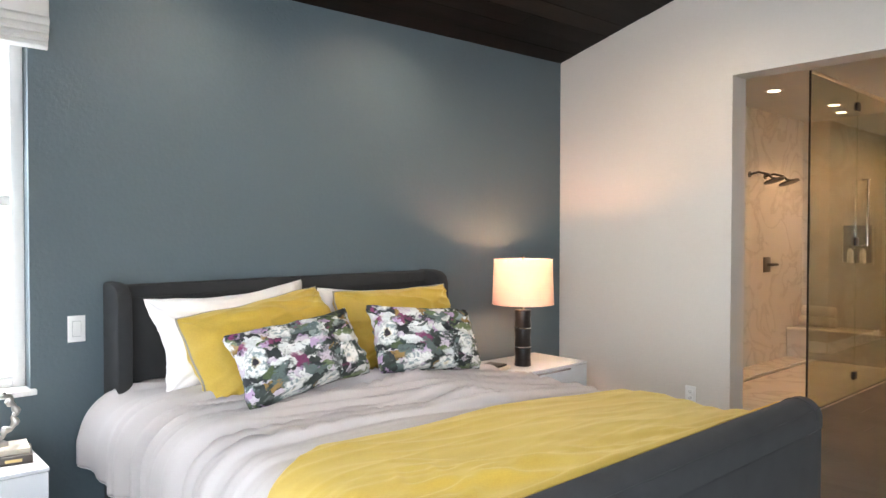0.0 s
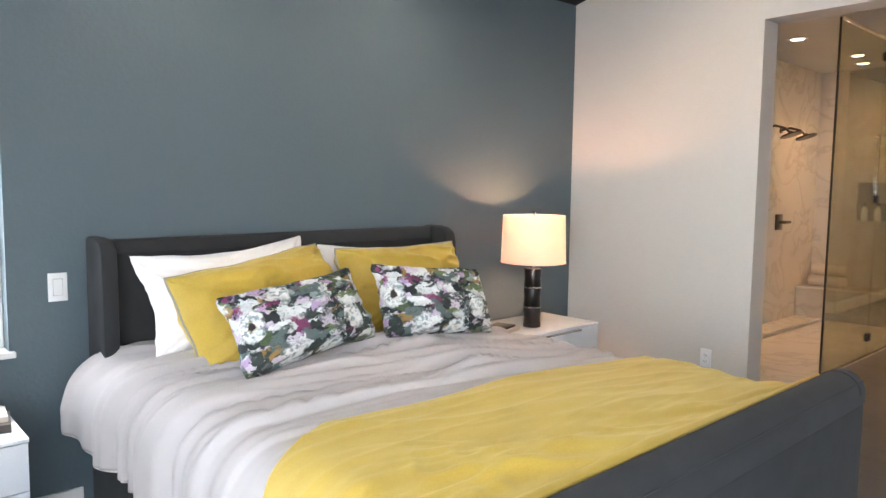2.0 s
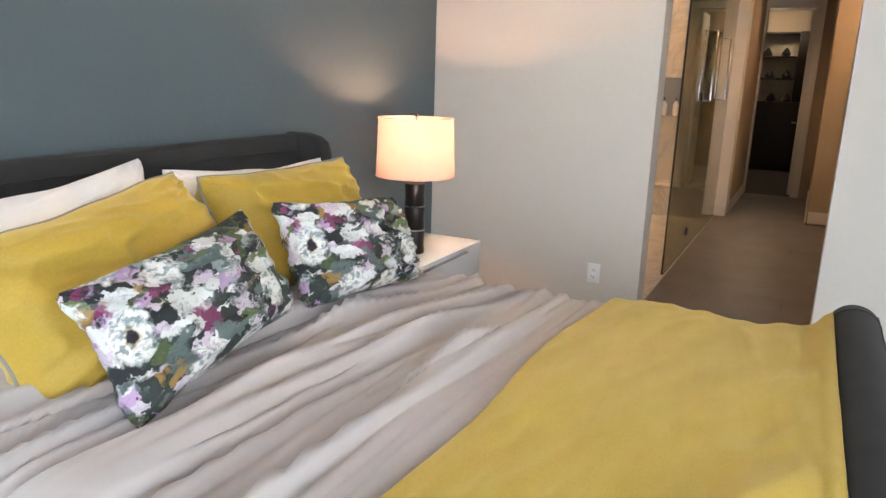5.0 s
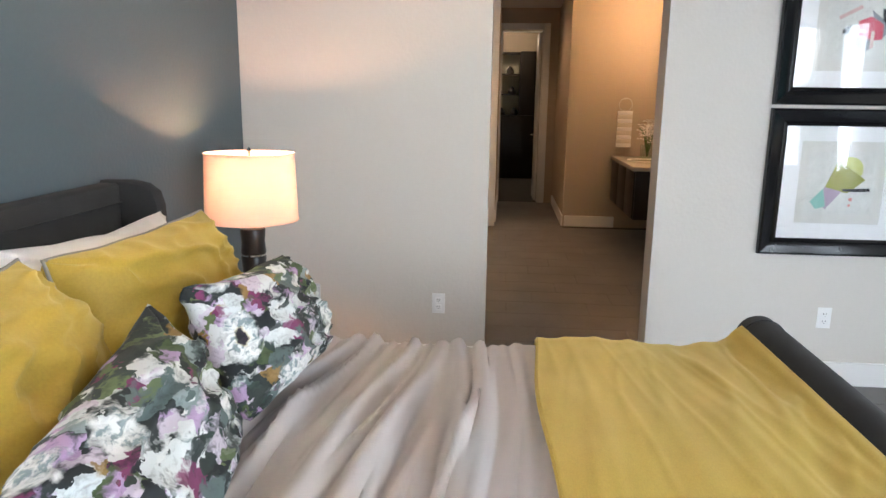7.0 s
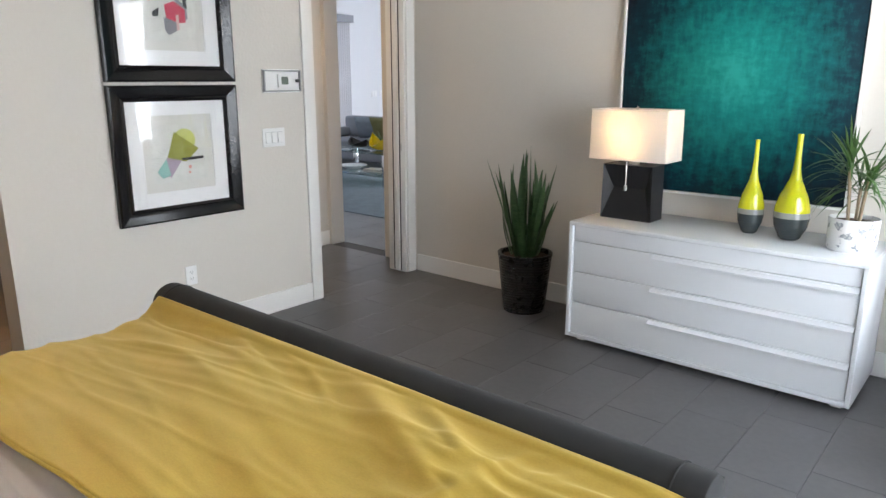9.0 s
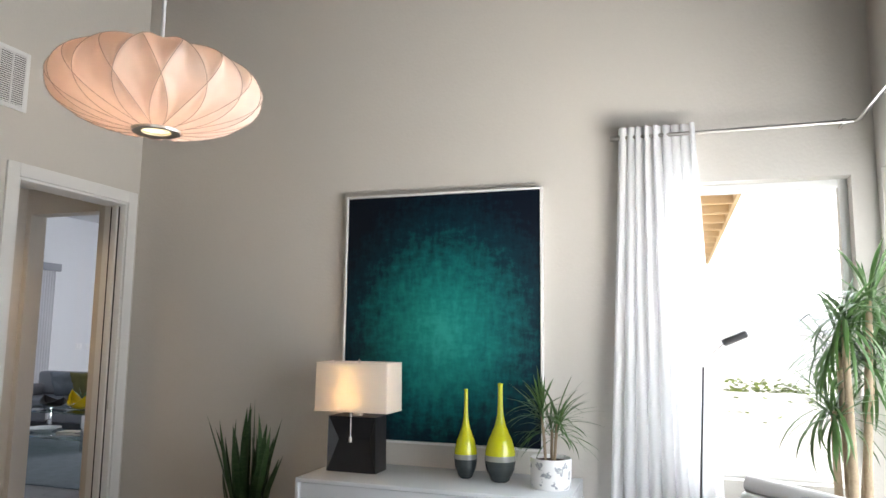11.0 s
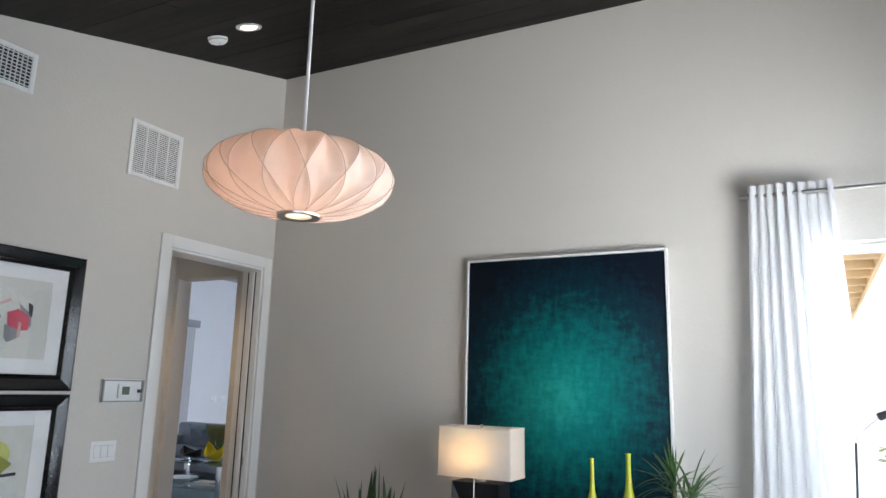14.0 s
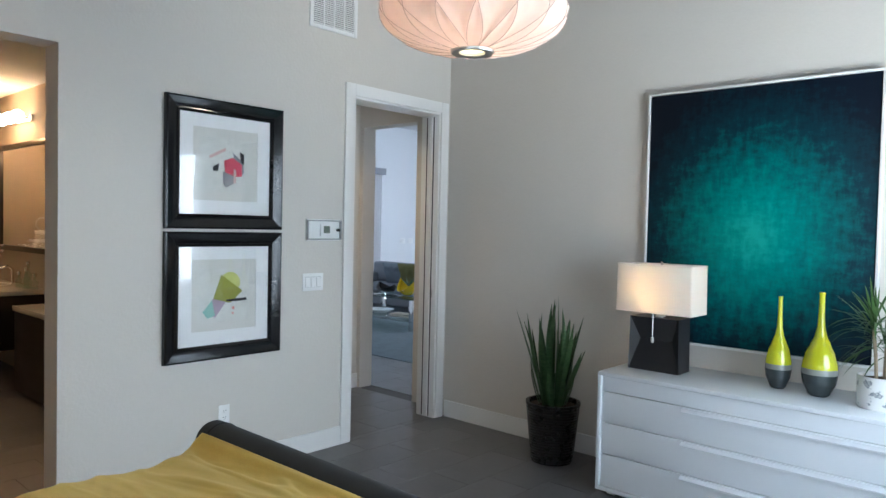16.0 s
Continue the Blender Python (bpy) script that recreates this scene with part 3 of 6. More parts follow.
def sash_window(name, label, x0, x1, z0, z1, y_mid, rails, posts, axis="y", width=0.05):
    """A white vinyl window: outer frame, cross rails, posts and one pane for each field, across an opening."""
    win = tagged(new(name), label, "window", "", "structure")
    def bar(nm, u0, u1, a, b, d, mat):
        if axis == "y":
            return part(nm, block(u0, u1, y_mid - d, y_mid + d, a, b, 0.004), mat, win)
        return part(nm, block(y_mid - d, y_mid + d, u0, u1, a, b, 0.004), mat, win)
    bar("window_frame", x0, x0 + width, z0, z1, 0.035, TRIM)
    bar("window_frame", x1 - width, x1, z0, z1, 0.035, TRIM)
    bar("window_frame", x0 + width, x1 - width, z1 - width, z1, 0.035, TRIM)
    bar("window_frame", x0 + width, x1 - width, z0, z0 + width, 0.035, TRIM)
    us = [x0 + width, *posts, x1 - width]
    zs = [z0 + width, *rails, z1 - width]
    for p in posts:
        bar("mullion", p - 0.025, p + 0.025, z0 + width, z1 - width, 0.03, TRIM)
    for r in rails:
        bar("meeting_rail", x0 + width, x1 - width, r - 0.022, r + 0.022, 0.028, TRIM)
    for i in range(len(us) - 1):
        for j in range(len(zs) - 1):
            pane = bar("pane", us[i] + 0.004, us[i + 1] - 0.004, zs[j] + 0.004, zs[j + 1] - 0.004, 0.003, GLASS)
            pane.visible_shadow = False
    return win


sash_window("window_1", "white vinyl window behind a raised roman shade", *WIN_N[:2], WIN_N[2], WIN_N[3], YN + 0.13, [1.565], [])
sash_window("window_2", "white vinyl window in the light grey wall", *WIN_S[:2], WIN_S[2], WIN_S[3], YS - 0.13, [], [], "y", 0.045)
sash_window("window_3", "wide white vinyl window with slim mullions", *WIN_W[:2], WIN_W[2], WIN_W[3], XW - 0.13, [], [-0.70, 0.20], "x")
setting("trim", block(WIN_N[0] - 0.02, WIN_N[1] + 0.02, YN - 0.03, YN + 0.09, WIN_N[2] - 0.022, WIN_N[2] + 0.002, 0.004), TRIM, "white painted window sill", "window sill")

# hall, bath and living room walls
CB = 2.80
for name, bm, mat, label in (
    ("wall_bath_north", block(XE + 0.18, 8.75, YN, YN + 0.2, 0, CB), MARBLE, "cream veined marble shower wall"),
    ("wall_bath_back", block(8.60, 8.75, 2.20, YN, 0, CB), MARBLE, "cream veined marble wall with the bench"),
    ("wall_bath_post", block(8.60, 8.90, 2.07, 2.195, 0, CB), TRIM, "white painted post at the end of the shower"),
    ("wall_passage_north", block(8.90, 10.7, 2.07, 2.22, 0, CB), TAUPE, "taupe painted passage wall"),
    ("wall_passage_south", block(8.72, 10.7, 0.06, 1.236, 0, CB), TAUPE, "taupe painted wall beside the vanity"),
    ("wall_bath_south", block(XE + 0.18, 8.72, -0.05, 0.13, 0, CB), TAUPE, "taupe painted wall behind the vanity"),
    ("wall_hall_east", wall_run(bmesh.new(), "y", 5.19, 5.34, -2.03, -0.05, [], lambda v: 3.7), PLASTER, "light grey painted hall wall"),
    ("wall_hall_south", wall_run(bmesh.new(), "x", -2.03, -1.88, XE - 0.4, 5.19, [(4.44, 5.14, 0, 2.45)], lambda v: 3.7), PLASTER, "light grey wall with an opening to the living room"),
    ("wall_living_east", wall_run(bmesh.new(), "y", 11.33, 11.5, -10.2, -2.03, [(-7.45, -5.35, 0.3, 2.62)], lambda v: 3.7), WHITE_WALL, "white painted living room wall"),
    # the opening in the south wall is unseen, added behind the fill lamp
    ("wall_living_south", wall_run(bmesh.new(), "x", -10.2, -10.0, 3.3, 11.33, [(4.2, 7.2, 0.3, 2.7)], lambda v: 3.7), WHITE_WALL, "white painted living room wall"),
    ("wall_living_west", block(3.3, 3.5, -10.0, -1.96, 0, 3.7), WHITE_WALL, "white painted living room wall"),
    ("wall_living_north", block(5.34, 11.33, -2.03, -1.88, 0, 3.7), WHITE_WALL, "white painted living room wall"),
    ("wall_closet_east", block(14.4, 14.55, 0.2, 3.4, 0, CB), TAUPE, "taupe painted closet wall"),
    ("wall_closet_north", block(10.85, 14.4, 3.2, 3.4, 0, CB), TAUPE, "taupe painted closet wall"),
    ("wall_closet_south", block(10.85, 14.4, 0.2, 0.4, 0, CB), TAUPE, "taupe painted closet wall"),
):
    setting(name, bm, mat, label, "wall")
setting("wall_passage_east", wall_run(bmesh.new(), "y", 10.7, 10.85, 0.2, 3.4, [(1.45, 2.04, 0, 2.50)], lambda v: CB), TAUPE, "taupe painted wall with the closet doorway", "wall")
setting("ceiling_bath", block(XE + 0.18, 14.55, 0.13, YN + 0.2, CB, CB + 0.1), WHITE_WALL, "white painted bathroom ceiling", "ceiling")
setting("ceiling_hall", block(XE + 0.18, 5.19, -1.88, -0.05, 2.66, 2.76), WHITE_WALL, "white painted hall ceiling", "ceiling")
setting("ceiling_living", block(3.3, 11.5, -10.2, -2.03, 3.7, 3.8), WHITE_WALL, "white painted living room ceiling", "ceiling")
for spot in ((8.704, 8.72, 0.62, 1.22, "wall"), (8.72, 10.6, 1.236, 1.252, "wall"), (8.9, 10.62, 2.054, 2.07, "wall"), (8.58, 8.6, 2.07, 2.195, "post")):
    setting("baseboard", block(*spot[:4], 0, BASE_H, 0.003), TRIM, "white painted wooden baseboard of the passage", "baseboard")
setting("baseboard", block(5.174, 5.19, -1.88, -0.05, 0, BASE_H, 0.003), TRIM, "white painted wooden baseboard of the hall", "baseboard")
setting("baseboard", block(XE + 0.06, XE + 0.15, BATH[0] - 0.0, BATH[0] + 0.012, 0, BASE_H, 0.003), TRIM, "white painted wooden baseboard in the opening", "baseboard")
closet_frame = tagged(new("door_2"), "white painted casing of the closet doorway", "door frame", "", "structure")
part("casing_side", block(10.682, 10.70, 1.36, 1.45, 0, 2.59, 0.004), TRIM, closet_frame)
part("casing_side", block(10.682, 10.70, 2.04, 2.068, 0, 2.59, 0.004), TRIM, closet_frame)
part("casing_head", block(10.682, 10.70, 1.45, 2.04, 2.50, 2.59, 0.004), TRIM, closet_frame)
part("jamb", block(10.70, 10.86, 1.45, 1.468, 0, 2.5, 0.003), TRIM, closet_frame)
part("door_leaf", block(10.87, 11.55, 1.47, 1.51, 0.01, 2.48, 0.004), TRIM, closet_frame, "white painted door standing open")
knob = part("door_lever", tube([(10.93, 1.52, 1.0), (10.93, 1.57, 1.0), (11.04, 1.57, 1.0)], 0.01), STEEL, closet_frame, "brushed steel lever")
setting("floor_shower", block(XE + 0.19, 8.6, 2.18, YN, -0.005, 0.006), MARBLE, "cream marble shower floor", "floor")
# ---- the bed ----
BX0, BX1, BTOP = 0.61, 2.565, 0.728
bed = thing("bed", (0, 0, 0), "charcoal upholstered king bed with winged headboard and rolled footboard", "bed")
head = part("headboard", prism([(BX0 + 0.10, 0.12), (BX1 - 0.05, 0.12), (BX1 - 0.05, 1.20), (BX0 + 0.10, 1.19)], "y", 3.315, 3.408, None, 0.02), BASE_CLOTH, bed)
wing_profile = [(3.405, 0.0), (3.405, 1.205), (3.30, 1.206), (3.24, 1.195), (3.205, 1.17), (3.19, 1.12), (3.185, 0.9), (3.19, 0.12), (3.21, 0.0)]
for a, b in ((BX0 + 0.050, BX0 + 0.120), (BX1 - 0.045, BX1 + 0.035)):
    part("wing", prism(wing_profile, "x", a, b, None, 0.022), BASE_CLOTH, head)
part("top_seam", tube([(BX0 + 0.12, 3.312, 1.135), (BX1 - 0.06, 3.312, 1.135)], 0.0035, 6), BASE_CLOTH, head)

# footboard: a flat panel under a padded roll, seamed along its outer shoulder and at each end
FY, FZ = 1.100, 0.722               # centre of the roll
foot = part("footboard", block(BX0 - 0.02, BX1, FY - 0.070, FY + 0.046, 0.10, FZ - 0.040, 0.008, 2), BASE_CLOTH, bed)
cap = [(FY - 0.074, FZ - 0.037), (FY + 0.046, FZ - 0.037)] + [(FY + 0.074 * math.cos(a), FZ + 0.072 * math.sin(a)) for a in (math.radians(-28 + 208 * k / 22) for k in range(23))]
part("padded_roll", prism(cap, "x", BX0 - 0.022, BX1 + 0.002, None, 0.010), BASE_CLOTH, foot)
for x in (BX0 + 0.045, BX1 - 0.065):
    ring = [(x, FY + 0.0748 * math.cos(a), FZ + 0.0728 * math.sin(a)) for a in (math.pi * (-0.1 + 1.1 * k / 16) for k in range(17))]
    part("seam", tube(ring, 0.0028, 6), BASE_CLOTH, foot)
shoulder = math.radians(148)
part("seam", tube([(BX0 - 0.018 + (BX1 - BX0 + 0.016) * k / 20, FY + 0.0745 * math.cos(shoulder), FZ + 0.0725 * math.sin(shoulder)) for k in range(21)], 0.003, 6), BASE_CLOTH, foot)
for a, b in ((BX0 + 0.018, BX0 + 0.06), (BX1 - 0.065, BX1 - 0.01)):
    part("side_rail", block(a, b, FY + 0.046, 3.25, 0.085, 0.40, 0.012, 3), BASE_CLOTH, bed)
for x in (BX0 + 0.05, BX1 - 0.06):
    for y in (FY - 0.01, 3.26):
        part("leg", lathe([(0, 0), (0.018, 0), (0.03, 0.105), (0, 0.105)], 14, (x, y, 0)), WALNUT, bed, "tapered walnut leg")
part("slat_deck", block(BX0 + 0.06, BX1 - 0.065, FY + 0.05, 3.3, 0.26, 0.30), DARK_WOOD, bed)

mattress = thing("mattress", (0, 0, 0), "white mattress lying on the upholstered bed frame", "mattress")
part("core", block(BX0 + 0.065, BX1 - 0.07, FY + 0.05, 3.30, 0.302, 0.655, 0.05, 3), WHITE_COTTON, mattress)


def ridge(x, y, z=0.0):
    return 1.0 - abs(noise.noise(Vector((x, y, z)))) * 2.0


def swell(x, y, z=0.0):
    """A rounded ridge, with no sharp crest."""
    return max(0.0, 1.1 - 2.0 * math.sqrt(noise.noise(Vector((x, y, z))) ** 2 + 0.0025))


def creases(x, y):
    """Long crisp folds that run across the bed and fan out to the west, finer ones between them."""
    fan = 1.0 + 0.22 * (2.5 - x)
    yy = 2.1 + (y - 2.1) / fan + 0.05 * noise.noise(Vector((x * 1.1, y * 0.9, 3.3))) - 0.05 * max(0.0, 1.1 - x) ** 2
    calm = 1.0 - 0.55 * max(0.0, min(1.0, (x - 1.7) / 0.7))
    strength = 0.65 + 0.6 * noise.noise(Vector((x * 1.3 + 4, y * 1.6, 6.1)))
    a = swell(x * 0.55 + 3, yy * 9.5, 1.7) ** 3.4
    b = swell(x * 0.8 + 9, yy * 17.0 + 0.4 * x, 4.2) ** 3.2
    c = noise.noise(Vector((x * 2.3, y * 2.6, 8.1)))
    return (0.042 * a * (0.6 + strength) + 0.024 * b * (0.6 + strength)) * calm + 0.008 * c - 0.022


DROP, ARC = 0.15, 0.15
SPAN = (BX1 - 0.02 - ARC * 0.75) - (BX0 + 0.02 + ARC * 0.75)
ARC_LEN = ARC * math.pi / 2
TOTAL = 2 * DROP + 2 * ARC_LEN + SPAN


def bed_cloth(s, y, lift=0.0, fold=1.0):
    """A point on the covers: s metres round the bed from the west hem, at y."""
    xl, xr = BX0 + 0.02 + ARC * 0.75, BX1 - 0.02 - ARC * 0.75
    def half(q):
        if q < DROP:
            return Vector((-ARC, 0, -ARC - (DROP - q))), Vector((-1, 0, 0))
        if q < DROP + ARC_LEN:
            a = (q - DROP) / ARC
            return Vector((-ARC * math.cos(a), 0, -ARC + ARC * math.sin(a))), Vector((-math.cos(a), 0, math.sin(a)))
        return Vector((q - DROP - ARC_LEN, 0, 0)), Vector((0, 0, 1))
    if s <= TOTAL / 2:
        p, n = half(s)
        p.x += xl
    else:
        p, n = half(TOTAL - s)
        p.x, n.x = xr - p.x, -n.x
    side = max(0.0, min(1.0, -p.z / 0.2))
    crown = 0.022 * math.sin(math.pi * max(0, min(1, (p.x - xl) / (xr - xl))))
    # the head end rises under the pillows and puffs out at its corner
    p.z += BTOP + crown * (1 - side) - 0.030 * max(0.0, p.x - 0.8)
    puff = max(0.0, (y - 2.75) / 0.5)
    bulge = (0.012 + 0.025 * noise.noise(Vector((s, y * 2.0, 2.2)))) * side + 0.03 * side * puff
    wave = 0.006 * side * math.sin(y * 21 + 2.2 * noise.noise(Vector((y * 2.0, 0, 5)))) * fold
    d = lift + creases(p.x, y) * fold * (1 - 0.2 * side) * (1 - 0.7 * min(1.0, puff)) + bulge + wave
    return Vector((p.x, y, p.z)) + n * d


duvet = thing("duvet", (0, 0, 0), "rumpled pale grey cotton duvet spread over the bed", "duvet")
def duvet_at(u, v):
    y = FY + 0.078 + v * (3.29 - FY - 0.078)
    ease = max(0.0, min(1.0, (y - 1.86) / 0.2))
    p = bed_cloth(u * TOTAL, y, 0.0, 0.13 + 0.87 * ease * ease * (3 - 2 * ease))
    tuck = max(0.0, (1.33 - y) / 0.15)
    p.z -= 0.05 * tuck * tuck
    p.z += 0.02 * noise.noise(Vector((y * 3.0, u * 2.0, 7.7))) * max(0.0, 1 - min(u, 1 - u) / 0.08)
    return p
part("cover", sheet(duvet_at, 220, 460, -0.012), DUVET, duvet, "", 180)
for u in (0.0, 1.0):
    hem = [duvet_at(u, k / 60) + Vector((0, 0, -0.004)) for k in range(61)]
    part("hem_piping", tube(hem, 0.0075, 8), WHITE_COTTON, duvet, "white corded hem", 180)

throw = thing("throw_blanket", (0, 0, 0), "mustard yellow plush throw laid across the foot of the bed", "blanket")
def throw_folds(x, y):
    """Soft folds running across the bed, stronger near the foot, with tighter creases at the foot's west corner."""
    wx = x + 0.16 * noise.noise(Vector((x * 1.9, y * 2.2, 5.1)))
    wy = y + 0.09 * noise.noise(Vector((x * 1.6, y * 1.9, 8.8)))
    slant, run = wy * 0.96 + wx * 0.26, wx * 0.96 - wy * 0.26
    a = swell(slant * 6.0, run * 1.1, 2.4) ** 2.2
    b = swell(slant * 12.0 + 2, run * 2.0, 6.6) ** 2.2
    c = noise.noise(Vector((x * 3.0, y * 3.2, 9.2)))
    foot_end = max(0.0, min(1.0, (1.68 - y) / 0.45))
    corner_ = max(0.0, 1.0 - math.hypot((x - 0.85) / 0.45, (y - 1.34) / 0.22))
    d = swell(wx * 5.0, wy * 11.0, 3.9) ** 3
    return 0.019 * a * (0.35 + 0.65 * foot_end) + 0.010 * b * (0.25 + 0.75 * foot_end) + 0.010 * c + 0.014 * d * corner_


def throw_at(u, v):
    s0, s1 = 0.050, TOTAL - 0.10
    s = s0 + u * (s1 - s0)
    top_edge = 1.865 + 0.012 * math.sin(s * 5.0) - 0.32 * (max(0.0, 0.52 - s) / 0.52) ** 1.15
    foot_edge = FY + 0.062
    y = foot_edge + v * (top_edge - foot_edge)
    p = bed_cloth(s, y, 0.022, 0.10)
    p.z += throw_folds(p.x, y) * min(1.0, 0.25 + v * 4)
    # the foot edge climbs onto the padded roll, with a rolled hem
    near = max(0.0, 1 - (y - foot_edge) / 0.085) ** 1.3
    top = max(0.0, min(1.0, (p.z - 0.60) / 0.08))
    p.z += top * (near * max(0.0, 0.764 - p.z) + 0.007 * math.exp(-((y - foot_edge - 0.020) / 0.011) ** 2))
    return p
part("cloth", sheet(throw_at, 220, 130, -0.010), MUSTARD, throw, "", 180)
edge = [throw_at(k / 120, 1.0) for k in range(121)]
part("edge_seam", tube(edge, 0.0055, 6), MUSTARD, throw, "", 180)


# ---- pillows ----
def cushion(width, height, thick, seed, pinch=0.07, grid=64, soft_corner=0.02):
    """A filled cushion standing on its lower edge, its corners drawn out and its face creased."""
    bm = bmesh.new()
    def face(u, v, sign):
        a, b = math.sin((u - 0.5) * math.pi), math.sin((v - 0.5) * math.pi)
        full = max(0.0, (1 - abs(a) ** 2.6) * (1 - abs(b) ** 2.6)) ** 0.46
        corner = 1 - soft_corner * (a * a * b * b) ** 3
        wob = 1 + 0.05 * noise.noise(Vector((a * 2.2, b * 2.2, seed * 3.1)))
        x = a * width / 2 * (1 - pinch * (1 - b * b) * abs(a)) * corner * wob
        z = b * height / 2 * (1 - pinch * 1.2 * (1 - a * a) * abs(b)) * corner * wob
        crease = 0.030 * noise.noise(Vector((a * 2.0, b * 2.0, seed))) + 0.022 * max(0, ridge(a * 2.2 + b, b * 3.6, seed + 2)) ** 3
        # folds that fan in from the corners and gathers along the seams
        corner_pull, ang = abs(a * b) ** 1.5, math.atan2(1.06 - abs(b), 1.06 - abs(a))
        crease -= 0.045 * corner_pull * max(0, math.sin(ang * 9 + 4 * noise.noise(Vector((a, b, seed))))) ** 2
        rim_near = max(abs(a), abs(b)) ** 6
        run = (a if abs(b) > abs(a) else b) * (width if abs(b) > abs(a) else height) * 0.5
        crease -= 0.009 * rim_near * (0.5 + 0.5 * math.sin(run * 75 + seed + 5 * noise.noise(Vector((a * 2.5, b * 2.5, seed + 8)))))
        return Vector((x, z, sign * max(0.0, thick / 2 * full + crease * full ** 0.45)))
    for sign in (1, -1):
        grids = [[bm.verts.new(face(i / grid, j / grid, sign)) for j in range(grid + 1)] for i in range(grid + 1)]
        for i in range(grid):
            for j in range(grid):
                q = (grids[i][j], grids[i + 1][j], grids[i + 1][j + 1], grids[i][j + 1])
                bm.faces.new(q if sign > 0 else q[::-1])
    bmesh.ops.remove_doubles(bm, verts=bm.verts, dist=0.0004)
    return bm


def rim(width, height, pinch=0.07, seed=0.0, steps=20):
    pts = []
    for side in range(4):
        for k in range(steps):
            q = -1 + 2 * k / steps
            a, b = ((q, -1), (1, q), (-q, 1), (-1, -q))[side]
            wob = 1 + 0.05 * noise.noise(Vector((a * 2.2, b * 2.2, seed * 3.1)))
            wob *= 1 - 0.02 * (a * a * b * b) ** 3
            pts.append((wob * a * width / 2 * (1 - pinch * (1 - b * b) * abs(a)), wob * b * height / 2 * (1 - pinch * 1.2 * (1 - a * a) * abs(b)), 0))
    return pts + [pts[0]]


def pillow(name, label, centre, width, height, thick, lean, yaw, roll, mat, seed, piping=None, pinch=0.07):
    m = pose(*centre, 90 - lean, 0, yaw) @ pose(0, 0, 0, 0, 0, roll)
    ob = thing(name, m, label, "pillow", "pillows on the bed")
    part("cushion", cushion(width, height, thick, seed, pinch), mat, ob, "", 180)
    if piping:
        part("piping", tube(rim(width, height, pinch, seed), 0.0055, 6, None, False), piping, ob, "grey corded piping", 180)
    return ob


pillow("white_pillow", "large white cotton pillow leaning on the headboard", (1.16, 3.06, 0.955), 0.82, 0.46, 0.26, 18, 2, 4, WHITE_COTTON, 1.3, None, 0.16)
pillow("white_pillow", "white cotton pillow hidden behind a yellow sham", (2.03, 3.11, 0.93), 0.80, 0.42, 0.22, 14, -3, -2, WHITE_COTTON, 4.6, None, 0.12)
pillow("velvet_sham", "mustard velvet sham with grey piping, tilted", (1.20, 2.85, 0.92), 0.75, 0.45, 0.29, 24, 4, 8.5, VELVET, 2.1, PIPING, 0.07)
pillow("velvet_sham", "mustard velvet sham with grey piping, upright", (1.985, 2.91, 0.935), 0.71, 0.44, 0.27, 20, -6, 1, VELVET, 5.2, PIPING, 0.08)
pillow("floral_lumbar_pillow", "floral printed lumbar pillow propped on a yellow sham", (1.20, 2.56, 0.918), 0.67, 0.325, 0.20, 28, 9, 5, FLORAL, 3.3, None, 0.09)
pillow("floral_lumbar_pillow", "floral printed lumbar pillow with lilac bloom, propped up", (1.905, 2.59, 0.914), 0.64, 0.335, 0.20, 26, 1, -6, FLORAL, 7.9, None, 0.09)
# ---- nightstands with what stands on them ----
def nightstand(m, label):
    """A white lacquered box of two drawers on a chrome frame; local x across, y to the back, origin at the front left foot."""
    ob = thing("nightstand", m, label, "nightstand", "pair of nightstands")
    w, d = 0.905, 0.475
    body = part("body", block(0.006, w - 0.006, 0.018, d, 0.190, 0.543, 0.002), LACQUER, ob)
    part("top", block(0, w, 0, d, 0.543, 0.557, 0.002), LACQUER, ob)
    for z0, z1 in ((0.372, 0.540), (0.193, 0.368)):
        front = part("drawer", block(0.004, w - 0.004, 0.0, 0.017, z0, z1, 0.0015), LACQUER, ob)
        part("handle", block(0.20, w - 0.20, -0.018, 0.002, z1 - 0.014, z1 - 0.002, 0.002), CHROME, front, "flat chrome edge pull")
    bar = 0.014
    for x in (0.004, w - 0.004 - bar):
        for y in (0.004, d - 0.004 - bar):
            part("leg", block(x, x + bar, y, y + bar, 0, 0.190, 0.001), CHROME, ob, "square chrome leg")
    for y in (0.004, d - 0.004 - bar):
        part("lower_rail", block(0.018, w - 0.018, y, y + bar, 0.03, 0.044, 0.001), CHROME, ob, "square chrome rail")
    for x in (0.004, w - 0.004 - bar):
        part("lower_rail", block(x, x + bar, 0.018, d - 0.018, 0.03, 0.044, 0.001), CHROME, ob, "square chrome rail")
    part("shelf", block(0.018, w - 0.018, 0.018, d - 0.018, 0.032, 0.042, 0.001), GREEN_SHELF, ob, "dark green glass shelf")
    return ob


NS_E = nightstand(Matrix.Translation((2.722, 2.912, 0)), "white lacquered two-drawer nightstand beside the bed")
NS_W = nightstand(Matrix.Translation((-0.57, 2.902, 0)), "white lacquered two-drawer nightstand under the window, on chrome frame")


